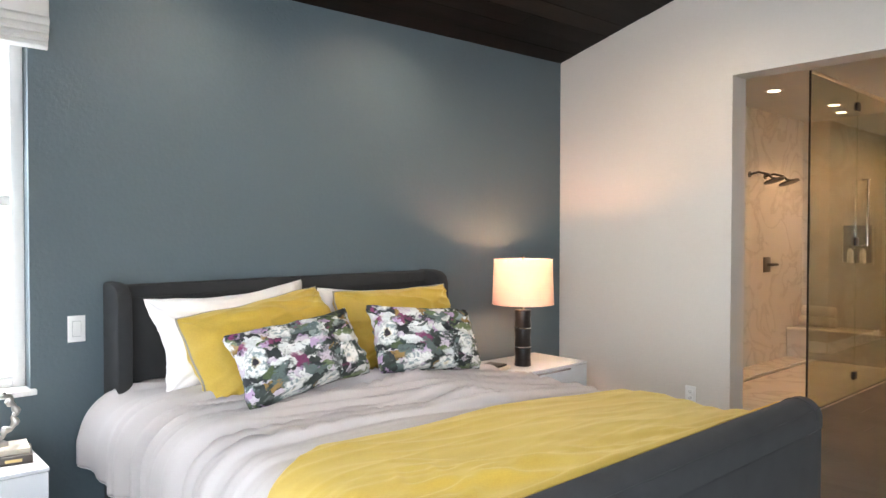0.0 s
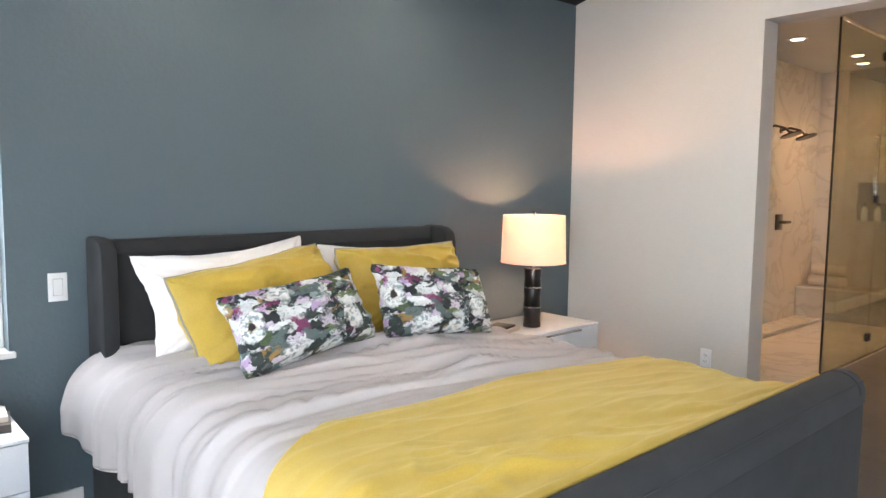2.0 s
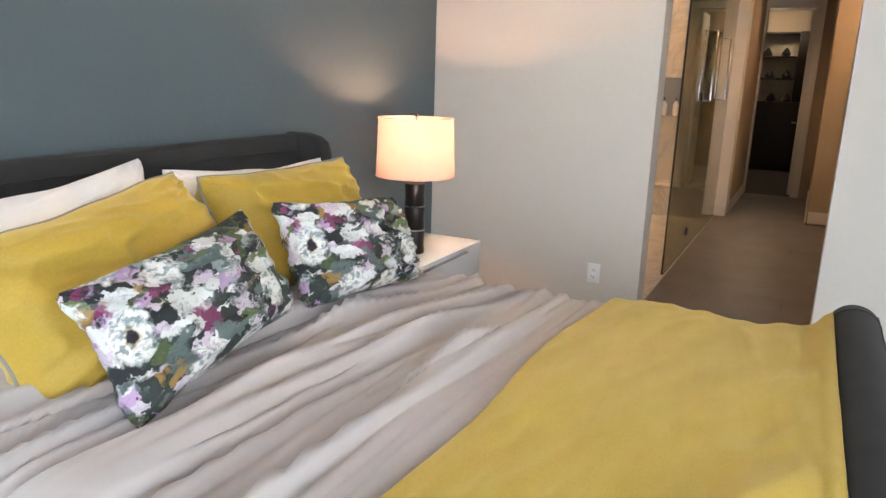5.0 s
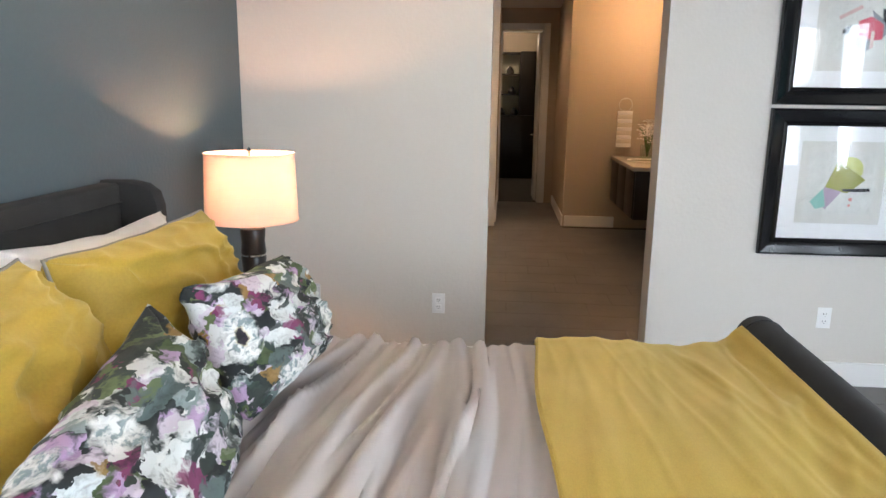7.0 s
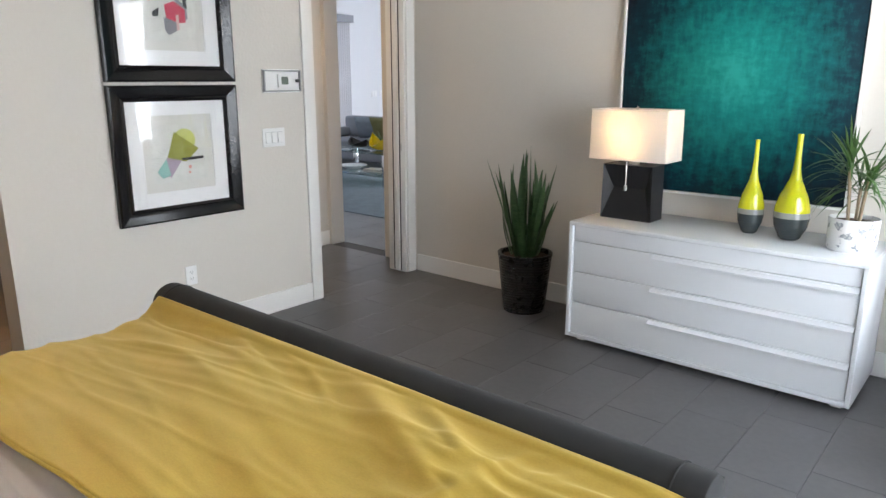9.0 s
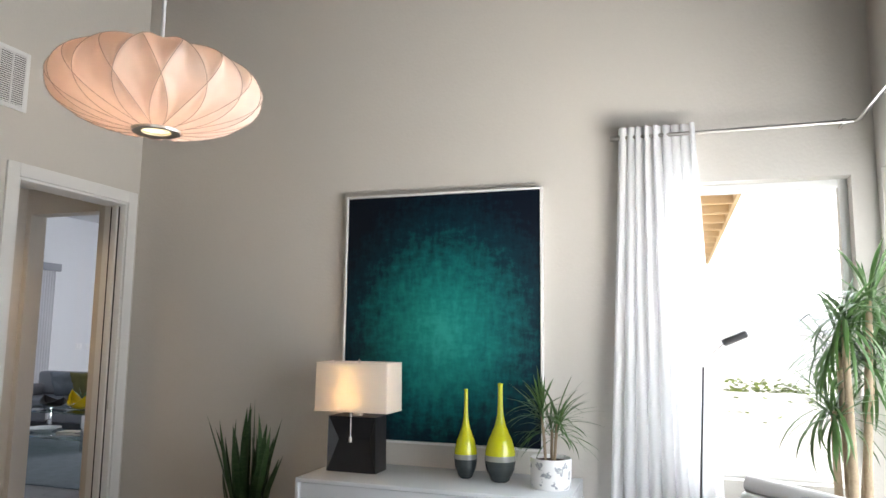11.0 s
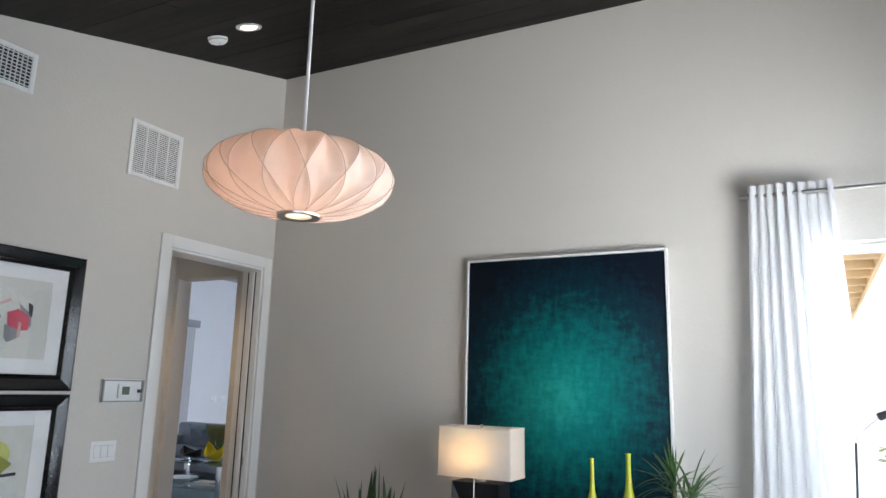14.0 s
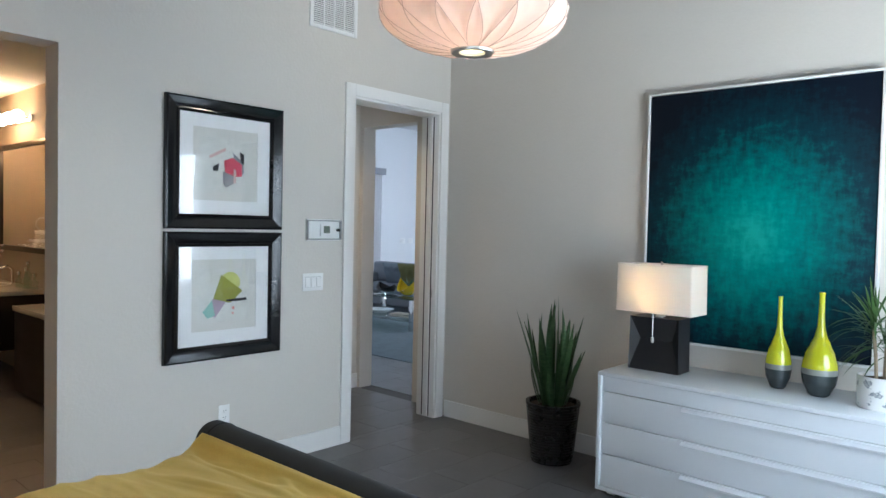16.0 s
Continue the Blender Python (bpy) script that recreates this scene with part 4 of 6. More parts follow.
def table_lamp(x, y, z, label, lit=True):
    """A black ceramic column of three waisted drums between chrome rings, under a drum shade."""
    ob = thing("table_lamp", (x, y, z), label, "table lamp", "pair of bedside lamps")
    drums = [(0.002, 0.125), (0.132, 0.250), (0.257, 0.372)]
    for k, (a, b) in enumerate(drums):
        h = b - a
        part("drum", lathe([(0, a), (0.053, a), (0.056, a + 0.006), (0.0515, a + h * 0.5), (0.056, b - 0.006), (0.053, b), (0, b)], 32), BLACK_CERAMIC, ob)
    for z0 in (0.125, 0.250):
        part("ring", lathe([(0, z0), (0.0545, z0), (0.0545, z0 + 0.007), (0, z0 + 0.007)], 32), CHROME, ob, "polished chrome ring")
    part("neck", lathe([(0, 0.372), (0.012, 0.372), (0.012, 0.43), (0, 0.43)], 14), CHROME, ob)
    # same cloth in two colours: peach for lamplight, white against the bright window
    shade = part("shade", lathe([(0.203, 0.412), (0.192, 0.703)], 56), SHADE_LAMPLIT if lit else SHADE_WHITE, ob, "cream linen drum shade, lit from inside" if lit else "cream linen drum shade", 180)
    for r, zz in ((0.2035, 0.412), (0.1925, 0.703)):
        part("shade_rim", tube([(r * math.cos(a), r * math.sin(a), zz) for a in (2 * math.pi * k / 48 for k in range(49))], 0.003, 6, None, False), SHADE_LAMPLIT, shade)
    for a in (0, 2.094, 4.189):
        part("spider", tube([(0, 0, 0.69), (0.19 * math.cos(a), 0.19 * math.sin(a), 0.70)], 0.0025, 6), CHROME, shade)
    part("finial", lathe([(0, 0.69), (0.006, 0.69), (0.005, 0.705), (0.011, 0.715), (0.006, 0.728), (0, 0.730)], 14), CHROME, ob, "small chrome finial")
    part("bulb", lathe([(0, 0.43), (0.016, 0.435), (0.03, 0.49), (0.02, 0.53), (0, 0.545)], 16), BULB_GLOW if lit else PLASTIC, ob, "lit bulb" if lit else "unlit white bulb")
    return ob


table_lamp(3.165, 3.09, 0.557, "lit bedside lamp with black ceramic column and cream shade")
table_lamp(-0.075, 3.17, 0.557, "bedside lamp with black ceramic column, before the bright window", False)
bulb("bedside_bulb", (3.165, 3.09, 1.165), 15.0, 0.022, (1.0, 0.53, 0.29))


def book(name, m, w, d, h, cover, label, lines=False):
    ob = thing(name, m, label, "book")
    part("pages", block(0.004, w - 0.004, 0.004, d - 0.003, 0.003, h - 0.003), PAGES, ob)
    part("cover_board", block(0, w, 0, d, 0, 0.003, 0.001), cover, ob)
    part("cover_board", block(0, w, 0, d, h - 0.003, h, 0.001), cover, ob)
    spine = part("spine", block(0, w, -0.003, 0.001, 0, h, 0.001), cover, ob)
    if lines:
        for a, b in ((0.03, 0.035 + 0.085), (0.145, 0.20)):
            part("lettering", block(w * a / 0.235, w * b / 0.235, -0.0042, -0.003, h * 0.32, h * 0.68), GOLD_INK, spine, "gold lettering bars")
    return ob


book("book", pose(0.07, 3.045, 0.557, 0, 0, -9), 0.235, 0.17, 0.03, BOOK_DARK, "dark hardback with gold lettering lying on the nightstand", True)
book("book", pose(0.11, 3.06, 0.5872, 0, 0, -6), 0.19, 0.14, 0.02, BOOK_PALE, "pale hardback lying on a dark book")
book("book", pose(2.83, 3.03, 0.557, 0, 0, 12), 0.20, 0.15, 0.022, BOOK_PALE, "pale hardback lying beside the lit lamp")
book("book", pose(2.84, 3.04, 0.5792, 0, 0, 16), 0.17, 0.12, 0.012, BOOK_DARK, "slim dark book lying on a pale one")

ring_thing = thing("ring_sculpture", pose(0.185, 3.125, 0.6075, 0, 0, 14), "hammered silver ring sculpture standing on two books", "sculpture")
bm = bmesh.new()
pts, rad = [], []
for k in range(73):
    a = 2 * math.pi * k / 72
    r = 0.088 + 0.006 * math.sin(9 * a) + 0.004 * math.sin(17 * a + 1)
    pts.append((r * math.cos(a), 0.006 * math.sin(5 * a), 0.115 + r * math.sin(a)))
    rad.append(0.012 + 0.0035 * math.sin(13 * a))
part("ring", tube(pts, rad, 10, None, False), HAMMERED, ring_thing, "", 50)
part("foot", block(-0.05, 0.05, -0.03, 0.03, 0.0, 0.018, 0.004), HAMMERED, ring_thing)

# ---- dresser ----
dresser = thing("dresser", (0.70, -1.72, 0), "glossy white low dresser with long drawer pulls", "dresser")
DW, DD, DT = 1.505, 0.57, 0.722
part("side_panel", block(0, 0.022, 0, DD, 0.03, DT - 0.022, 0.002), LACQUER, dresser)
part("side_panel", block(DW - 0.022, DW, 0, DD, 0.03, DT - 0.022, 0.002), LACQUER, dresser)
part("top", block(0, DW, 0, DD, DT - 0.022, DT, 0.002), LACQUER, dresser)
part("bottom", block(0.022, DW - 0.022, 0, DD, 0.03, 0.052, 0.002), LACQUER, dresser)
part("back", block(0.022, DW - 0.022, 0, 0.01, 0.052, DT - 0.022), LACQUER, dresser)
part("carcass", block(0.026, DW - 0.026, 0.01, DD - 0.04, 0.056, DT - 0.026), LACQUER, dresser)
for k, (a, b) in enumerate(((0.610, 0.696), (0.428, 0.606), (0.245, 0.424), (0.056, 0.241))):
    front = part("drawer", block(0.026, DW - 0.026, DD - 0.038, DD - 0.014, a, b, 0.002), LACQUER, dresser)
    if k:
        lip = prism([(DD - 0.016, b - 0.03), (DD + 0.012, b - 0.03), (DD + 0.012, b - 0.021), (DD - 0.008, b - 0.010), (DD - 0.016, b - 0.006)], "x", 0.026, 1.0)
        part("pull", lip, LACQUER, front, "long white lacquered pull")
for x in (0.04, DW - 0.10):
    for y in (0.05, DD - 0.10):
        part("foot", block(x, x + 0.05, y, y + 0.05, 0, 0.03, 0.004), PLASTIC, dresser)

# ---- lamp on the dresser: a faceted black block under a rectangular shade ----
dlamp = thing("dresser_lamp", (1.985, -1.475, DT), "lit lamp with faceted black base and white rectangular shade", "table lamp")
# the block: its broad face sinks in four slanting facets to a level crease
bm = bmesh.new()
front, ridge_y = 0.085, 0.042
v = [bm.verts.new(p) for p in ((-0.155, -0.075, 0), (0.155, -0.075, 0), (0.150, -0.075, 0.315), (-0.150, -0.075, 0.315),
                               (-0.155, front, 0), (0.155, front, 0), (0.150, front, 0.315), (-0.150, front, 0.315), (-0.095, ridge_y, 0.18), (0.100, ridge_y, 0.18))]
for f in ((3, 2, 1, 0), (0, 1, 5, 4), (1, 2, 6, 5), (2, 3, 7, 6), (3, 0, 4, 7), (4, 5, 9, 8), (5, 6, 9), (6, 7, 8, 9), (7, 4, 8)):
    bm.faces.new([v[q] for q in f])
bmesh.ops.recalc_face_normals(bm, faces=bm.faces)
part("base", bm, material("matt_charcoal_block", (0.016, 0.016, 0.018), (0.010, 0.010, 0.012), rough=0.42, spec=0.3, scale=10, fine=90, bump=0.06), dlamp, "faceted black block", 20)
part("neck", lathe([(0, 0.315), (0.03, 0.315), (0.03, 0.325), (0.01, 0.33), (0.01, 0.40), (0, 0.40)], 16), STEEL, dlamp)
SW_, SD_, S0, S1 = 0.235, 0.115, 0.345, 0.625
bm = bmesh.new()
corner = [(sx * (SW_ - 0.012) + 0.012 * math.cos(a) * 1, sy * (SD_ - 0.012) + 0.012 * math.sin(a)) for sx, sy, a0 in ((1, 1, 0), (-1, 1, 1), (-1, -1, 2), (1, -1, 3)) for a in (math.pi / 2 * (a0 + k / 4) for k in range(5))]
low = [bm.verts.new((x, y, S0)) for x, y in corner]
high = [bm.verts.new((x * 0.985, y * 0.985, S1)) for x, y in corner]
for k in range(len(corner)):
    q = (k + 1) % len(corner)
    bm.faces.new((low[k], low[q], high[q], high[k]))
shade = part("shade", bm, SHADE_WHITE, dlamp, "white rectangular cloth shade, lit from inside", 30)
for pts_, z in ((corner, S0), ([(x * 0.985, y * 0.985) for x, y in corner], S1)):
    part("shade_rim", tube([(x, y, z) for x, y in pts_] + [(*pts_[0], z)], 0.003, 6, None, False), SHADE_WHITE, shade)
part("finial", lathe([(0, 0.60), (0.005, 0.60), (0.005, 0.63), (0.009, 0.637), (0, 0.645)], 12), STEEL, dlamp)
part("pull_chain", tube([(0.0, 0.098, 0.36), (0.0, 0.098, 0.30), (0.0, 0.098, 0.205)], 0.0022, 6), STEEL, dlamp, "thin metal pull chain")
part("chain_weight", lathe([(0, 0.17), (0.009, 0.172), (0.009, 0.20), (0, 0.205)], 12, (0, 0.098, 0)), STEEL, dlamp)
part("bulb", lathe([(0, 0.40), (0.016, 0.405), (0.03, 0.46), (0.02, 0.50), (0, 0.51)], 16, (0.03, 0.0, 0.02)), BULB_GLOW, dlamp, "lit bulb")
bulb("dresser_bulb", (2.015, -1.455, DT + 0.49), 4.5, 0.025, (1.0, 0.58, 0.22))


def vase(x, y, height, r, tilt):
    """A long-necked vase dipped in three glazes."""
    ob = thing("vase", (x, y, DT), "long-necked vase of yellow-green glaze over slate grey", "vase", "pair of yellow vases")
    belly = [(0.0, 0.0), (0.50, 0.0), (0.62, 0.02), (0.92, 0.13), (1.0, 0.22), (0.97, 0.30), (0.80, 0.41), (0.55, 0.50), (0.34, 0.58), (0.22, 0.67), (0.17, 0.80), (0.155, 0.96), (0.18, 1.0), (0.12, 1.0), (0.11, 0.9), (0.0, 0.88)]
    def cut(z0, z1):
        pts = []
        for k in range(80):
            z = z0 + (z1 - z0) * k / 79
            for (ra, za), (rb, zb) in zip(belly[1:13], belly[2:13]):
                if za <= z <= zb and zb > za:
                    f = (z - za) / (zb - za)
                    f = f * f * (3 - 2 * f) * 0.35 + f * 0.65
                    pts.append(((ra + (rb - ra) * f) * r, z * height))
                    break
        return pts
    low = [(0, 0)] + cut(0.0, 0.215)
    mid, top = cut(0.215, 0.27), cut(0.27, 1.0) + [(0.13 * r, height), (0.11 * r, height * 0.9), (0, height * 0.88)]
    part("lower_glaze", lathe(low, 40), VASE_LOW, ob, "slate grey glaze", 60)
    part("band", lathe(mid, 40), VASE_BAND, ob, "pale streaked band", 60)
    part("upper_glaze", lathe(top, 40), VASE_TOP, ob, "glossy yellow-green glaze", 60)
    ob.rotation_euler[2] = tilt
    return ob


vase(1.325, -1.50, 0.490, 0.066, 0.2)
vase(1.118, -1.47, 0.530, 0.086, 1.1)
# ---- painting, pictures and fittings on the walls ----
art = thing("painting", (0.92, YS + 0.002, 0.855), "large abstract teal canvas in a slim white frame", "painting")
AW, AH = 1.293, 1.555
part("canvas", block(0.016, AW - 0.016, 0.004, 0.040, 0.016, AH - 0.016, 0.002), CANVAS, art)
for a in ((0, 0.013, 0, AH), (AW - 0.013, AW, 0, AH)):
    part("frame_side", block(a[0], a[1], 0.0, 0.048, a[2], a[3], 0.0015), TRIM, art)
for a in ((0.013, AW - 0.013, 0, 0.013), (0.013, AW - 0.013, AH - 0.013, AH)):
    part("frame_rail", block(a[0], a[1], 0.0, 0.048, a[2], a[3], 0.0015), TRIM, art)


def flat(outline, depth, mat, parent, name):
    """A cut-out of ink on the art paper, facing the room."""
    return part(name, prism(outline, "x", -depth - 0.0008, -depth), mat, parent, "", None)


def picture(z0, label, shapes):
    """A framed print: local y runs along the wall to the south's opposite side, z up, x into the wall."""
    ob = thing("framed_picture", (XE - 0.002, -0.138, z0), label, "picture", "pair of framed prints")
    w, h, fw = 0.772, 0.757, 0.088
    profile = [(-0.004, 0.0), (-0.030, 0.002), (-0.036, 0.012), (-0.030, 0.045), (-0.022, 0.066), (-0.026, 0.074), (-0.018, fw), (-0.004, fw)]
    for nm, a, b, fn in (("frame_rail", 0, w, lambda d, q, e: (d, q, e)), ("frame_rail", 0, w, lambda d, q, e: (d, q, h - e)),
                         ("frame_side", 0, h, lambda d, q, e: (d, e, q)), ("frame_side", 0, h, lambda d, q, e: (d, w - e, q))):
        bm = bmesh.new()
        one = [bm.verts.new(fn(d, a + e, e)) for d, e in profile]
        two = [bm.verts.new(fn(d, b - e, e)) for d, e in profile]
        for k in range(len(profile)):
            q = (k + 1) % len(profile)
            bm.faces.new((one[k], one[q], two[q], two[k]))
        bm.faces.new(one)
        bm.faces.new(two[::-1])
        bmesh.ops.recalc_face_normals(bm, faces=bm.faces)
        part(nm, bm, BLACK_GLOSS, ob, "", 25)
    part("art_paper", block(-0.0045, -0.003, fw - 0.01, w - fw + 0.01, fw - 0.01, h - fw + 0.01), ART_PAPER, ob)
    board = bmesh.new()
    iy0, iy1, iz0, iz1 = w / 2 - 0.213, w / 2 + 0.213, h / 2 - 0.21, h / 2 + 0.215
    o0, o1, p0, p1 = fw - 0.006, w - fw + 0.006, fw - 0.006, h - fw + 0.006
    for q in ((o0, iy0, p0, p1), (iy1, o1, p0, p1), (iy0, iy1, p0, iz0), (iy0, iy1, iz1, p1)):
        box(board, -0.009, -0.0046, q[0], q[1], q[2], q[3])
    part("mat_board", board, MAT_BOARD, ob, "white mat board", None)
    for k, (mat, pts) in enumerate(shapes):
        flat([(w / 2 - u * 0.4, h / 2 + 0.005 + v * 0.39) for u, v in pts], 0.0046 + 0.0009 * k, INK[mat], ob, "ink_shape")
    glass = part("glazing", block(-0.0125, -0.0115, fw - 0.004, w - fw + 0.004, fw - 0.004, h - fw + 0.004), PICTURE_GLASS, ob, "clear picture glass", None)
    glass.visible_shadow = False
    return ob


def disc(u, v, r, n=18):
    return [(u + r * math.cos(2 * math.pi * k / n), v + r * math.sin(2 * math.pi * k / n)) for k in range(n)]


picture(0.726, "black glossy framed print with olive, aqua and mauve shapes", [
    ("pale", [(-0.42, -0.42), (0.42, -0.42), (0.42, 0.40), (-0.42, 0.40)]),
    ("lime", disc(0.09, 0.17, 0.17)),
    ("olive", [(-0.06, 0.30), (0.30, 0.04), (0.10, -0.14), (-0.20, -0.10)]),
    ("mauve", [(-0.20, -0.06), (0.02, -0.12), (-0.16, -0.36), (-0.22, -0.30)]),
    ("aqua", [(-0.21, -0.08), (-0.16, -0.32), (-0.28, -0.36), (-0.36, -0.26)]),
    ("black", [(0.02, -0.085), (0.36, -0.07), (0.37, -0.11), (0.20, -0.12), (0.03, -0.115)]),
    ("coral", disc(0.14, -0.22, 0.025, 10)), ("coral", disc(0.13, -0.30, 0.018, 10))])
picture(1.498, "black glossy framed print with crimson and grey shapes", [
    ("pale", [(-0.42, -0.42), (0.42, -0.42), (0.42, 0.40), (-0.42, 0.40)]),
    ("blush", [(-0.28, 0.12), (-0.02, 0.26), (0.00, 0.22), (-0.26, 0.08)]),
    ("slate", [(0.10, 0.20), (0.28, 0.06), (0.30, -0.10), (0.24, -0.16), (0.16, 0.02)]),
    ("crimson", [(-0.04, 0.06), (0.10, 0.12), (0.26, 0.02), (0.26, -0.16), (0.10, -0.18), (-0.02, -0.12)]),
    ("slate", [(-0.06, -0.10), (0.12, -0.16), (0.16, -0.26), (0.00, -0.34), (-0.05, -0.28)]),
    ("blush", [(0.12, -0.06), (0.16, -0.06), (0.16, -0.26), (0.12, -0.28)]),
    ("black", [(-0.22, -0.04), (-0.12, 0.02), (-0.14, -0.10), (-0.22, -0.10)]), ("black", [(0.22, 0.22), (0.29, 0.18), (0.29, 0.02), (0.24, 0.06)])])


def plate(name, m, label, category, width, height, rockers=0, sockets=False, group=""):
    """A wall plate with rocker switches or a socket pair; local x across, z up, y out of the wall towards minus."""
    ob = thing(name, m, label, category, group)
    part("plate", block(-width / 2, width / 2, -0.006, 0, -height / 2, height / 2, 0.002), PLASTIC, ob)
    for k in range(rockers):
        x = (k - (rockers - 1) / 2) * 0.046
        part("rocker", prism([(-0.0062, -0.033), (-0.0062, 0.033), (-0.0075, 0.033), (-0.0115, -0.033)], "x", x - 0.0165, x + 0.0165), PLASTIC, ob, "", None)
        part("rocker_gap", block(x - 0.0182, x + 0.0182, -0.0066, -0.0058, -0.0350, 0.0350), GREY_PLASTIC, ob, "", None)
    if sockets:
        for z in (-0.02, 0.02):
            face = part("socket_face", block(-0.017, 0.017, -0.0085, -0.0055, z - 0.0145, z + 0.0145, 0.003), PLASTIC, ob)
            # socket holes are raised near-black pieces, their shade given by colour
            for x in (-0.007, 0.007):
                part("slot", block(x - 0.0012, x + 0.0012, -0.0092, -0.0084, z - 0.002, z + 0.007), SLOT_SHADE, face, "", None)
            part("slot", lathe([(0, 0), (0.0022, 0), (0.0022, 0.0008), (0, 0.0008)], 8), SLOT_SHADE, face, "", None).matrix_local = pose(0, -0.0084, z - 0.008, 90)
    return ob


def on_east(y, z):
    return Matrix.Translation((XE, y, z)) @ pose(0, 0, 0, 0, 0, -90)
plate("wall_outlet", on_east(2.324, 0.379), "white duplex outlet in the grey wall", "outlet", 0.072, 0.115, 0, True, "wall outlets")
plate("wall_outlet", on_east(0.239, 0.379), "white duplex outlet in the grey wall", "outlet", 0.072, 0.115, 0, True, "wall outlets")
plate("light_switch", on_east(-0.408, 1.153), "white three-rocker switch plate in the grey wall", "light switch", 0.170, 0.117, 3)
plate("light_switch", Matrix.Translation((0.556, YN, 1.0)), "white single-rocker switch plate in the blue wall", "light switch", 0.072, 0.117, 1)
thermo = thing("thermostat", on_east(-0.485, 1.503), "white thermostat behind a clear lockable cover", "thermostat")
part("back_plate", block(-0.142, 0.142, -0.012, 0, -0.072, 0.072, 0.004), PLASTIC, thermo)
part("cover_rim", block(-0.135, 0.135, -0.030, -0.012, 0.058, 0.066, 0.002), GREY_PLASTIC, thermo)
part("cover_rim", block(-0.135, 0.135, -0.030, -0.012, -0.066, -0.058, 0.002), GREY_PLASTIC, thermo)
part("cover_rim", block(-0.143, -0.134, -0.030, -0.012, -0.066, 0.066, 0.002), GREY_PLASTIC, thermo)
part("cover_rim", block(0.134, 0.143, -0.030, -0.012, -0.066, 0.066, 0.002), GREY_PLASTIC, thermo)
part("control", block(-0.035, 0.062, -0.028, -0.012, -0.042, 0.042, 0.004), PLASTIC, thermo)
part("display", block(-0.012, 0.040, -0.0295, -0.0275, -0.022, 0.026), SCREEN, thermo, "grey-green display")
part("lock", block(0.095, 0.125, -0.038, -0.028, -0.010, 0.010, 0.003), BLACK_METAL, thermo, "small black lock")


def grille(name, y0, y1, z0, z1, label, vertical_bars, louvers):
    ob = thing(name, (XE - 0.001, y0, z0), label, "air vent")
    w, h, rim_ = y1 - y0, z1 - z0, 0.028
    # near-black sheet for the shade behind the louvers
    part("backing", block(-0.004, 0, rim_, w - rim_, rim_, h - rim_), SLOT_SHADE, ob)
    for a in ((0, rim_, 0, h), (w - rim_, w, 0, h), (rim_, w - rim_, 0, rim_), (rim_, w - rim_, h - rim_, h)):
        part("frame", block(-0.012, 0, a[0], a[1], a[2], a[3], 0.002), PLASTIC, ob)
    for k in range(louvers):
        z = rim_ + (h - 2 * rim_) * (k + 0.5) / louvers
        pitch = (h - 2 * rim_) / louvers
        part(
            "louver", block(-0.0105, -0.0065, rim_, w - rim_, z - pitch * (0.12 if vertical_bars > 9 else 0.26), z + pitch * (0.12 if vertical_bars > 9 else 0.26)), PLASTIC, ob, "", None)
    for k in range(1, vertical_bars + 1):
        y = rim_ + (w - 2 * rim_) * k / (vertical_bars + 1)
        part("bar", block(-0.0125, -0.0035, y - (0.0018 if vertical_bars > 9 else 0.004), y + (0.0018 if vertical_bars > 9 else 0.004), rim_, h - rim_), PLASTIC, ob, "", None)
    return ob


grille("supply_vent", 0.300, 0.866, 3.108, 3.346, "white metal supply grille high on the grey wall", 18, 9)
grille("return_vent", -0.750, -0.346, 2.842, 3.214, "white metal return grille with fine louvers", 3, 24)


# ---- pendant: a lantern of stretched polymer over crossing wires ----
pend = thing("pendant_lamp", (1.557, 0.826, 2.075), "lit white saucer pendant with crossing ribs on a cord", "pendant lamp")
PR, PH = 0.287, 0.238
def saucer(t):
    """Radius and height of the lantern's outline, t from the lower ring to the upper one."""
    a = -math.pi / 2 + 0.215 + t * (math.pi - 0.43)
    r = PR * abs(math.cos(a)) ** 0.92
    z = PH / 2 + PH / 2 * 1.0 * math.copysign(abs(math.sin(a)) ** 1.0, math.sin(a))
    return r, z
RIBS, TWIST = 15, 1.35
bm = bmesh.new()
nt, na = 56, RIBS * 20
grid = []
for i in range(nt + 1):
    t = i / nt
    r, z = saucer(t)
    row = []
    for k in range(na):
        a = 2 * math.pi * k / na
        # the skin sinks between two families of slanting ribs
        p1 = ((a / (2 * math.pi) * RIBS) + TWIST * t) % 1.0
        p2 = ((a / (2 * math.pi) * RIBS) - TWIST * t) % 1.0
        near = min(min(p1, 1 - p1), min(p2, 1 - p2))
        sink = 0.026 * math.sin(math.pi / 2 * min(1.0, near * 2.6)) * math.sin(math.pi * t) ** 0.5
        row.append(bm.verts.new(((r - sink) * math.cos(a), (r - sink) * math.sin(a), z)))
    grid.append(row)
for i in range(nt):
    for k in range(na):
        bm.faces.new((grid[i][k], grid[i][(k + 1) % na], grid[i + 1][(k + 1) % na], grid[i + 1][k]))
skin = part("skin", bm, LANTERN, pend, "translucent white polymer skin", 180)
# grey-brown wire: the shadow lines along the ribs are put into its colour
WIRE = material("shade_toned_wire", (0.50, 0.40, 0.34), rough=0.5, bump=0.0)
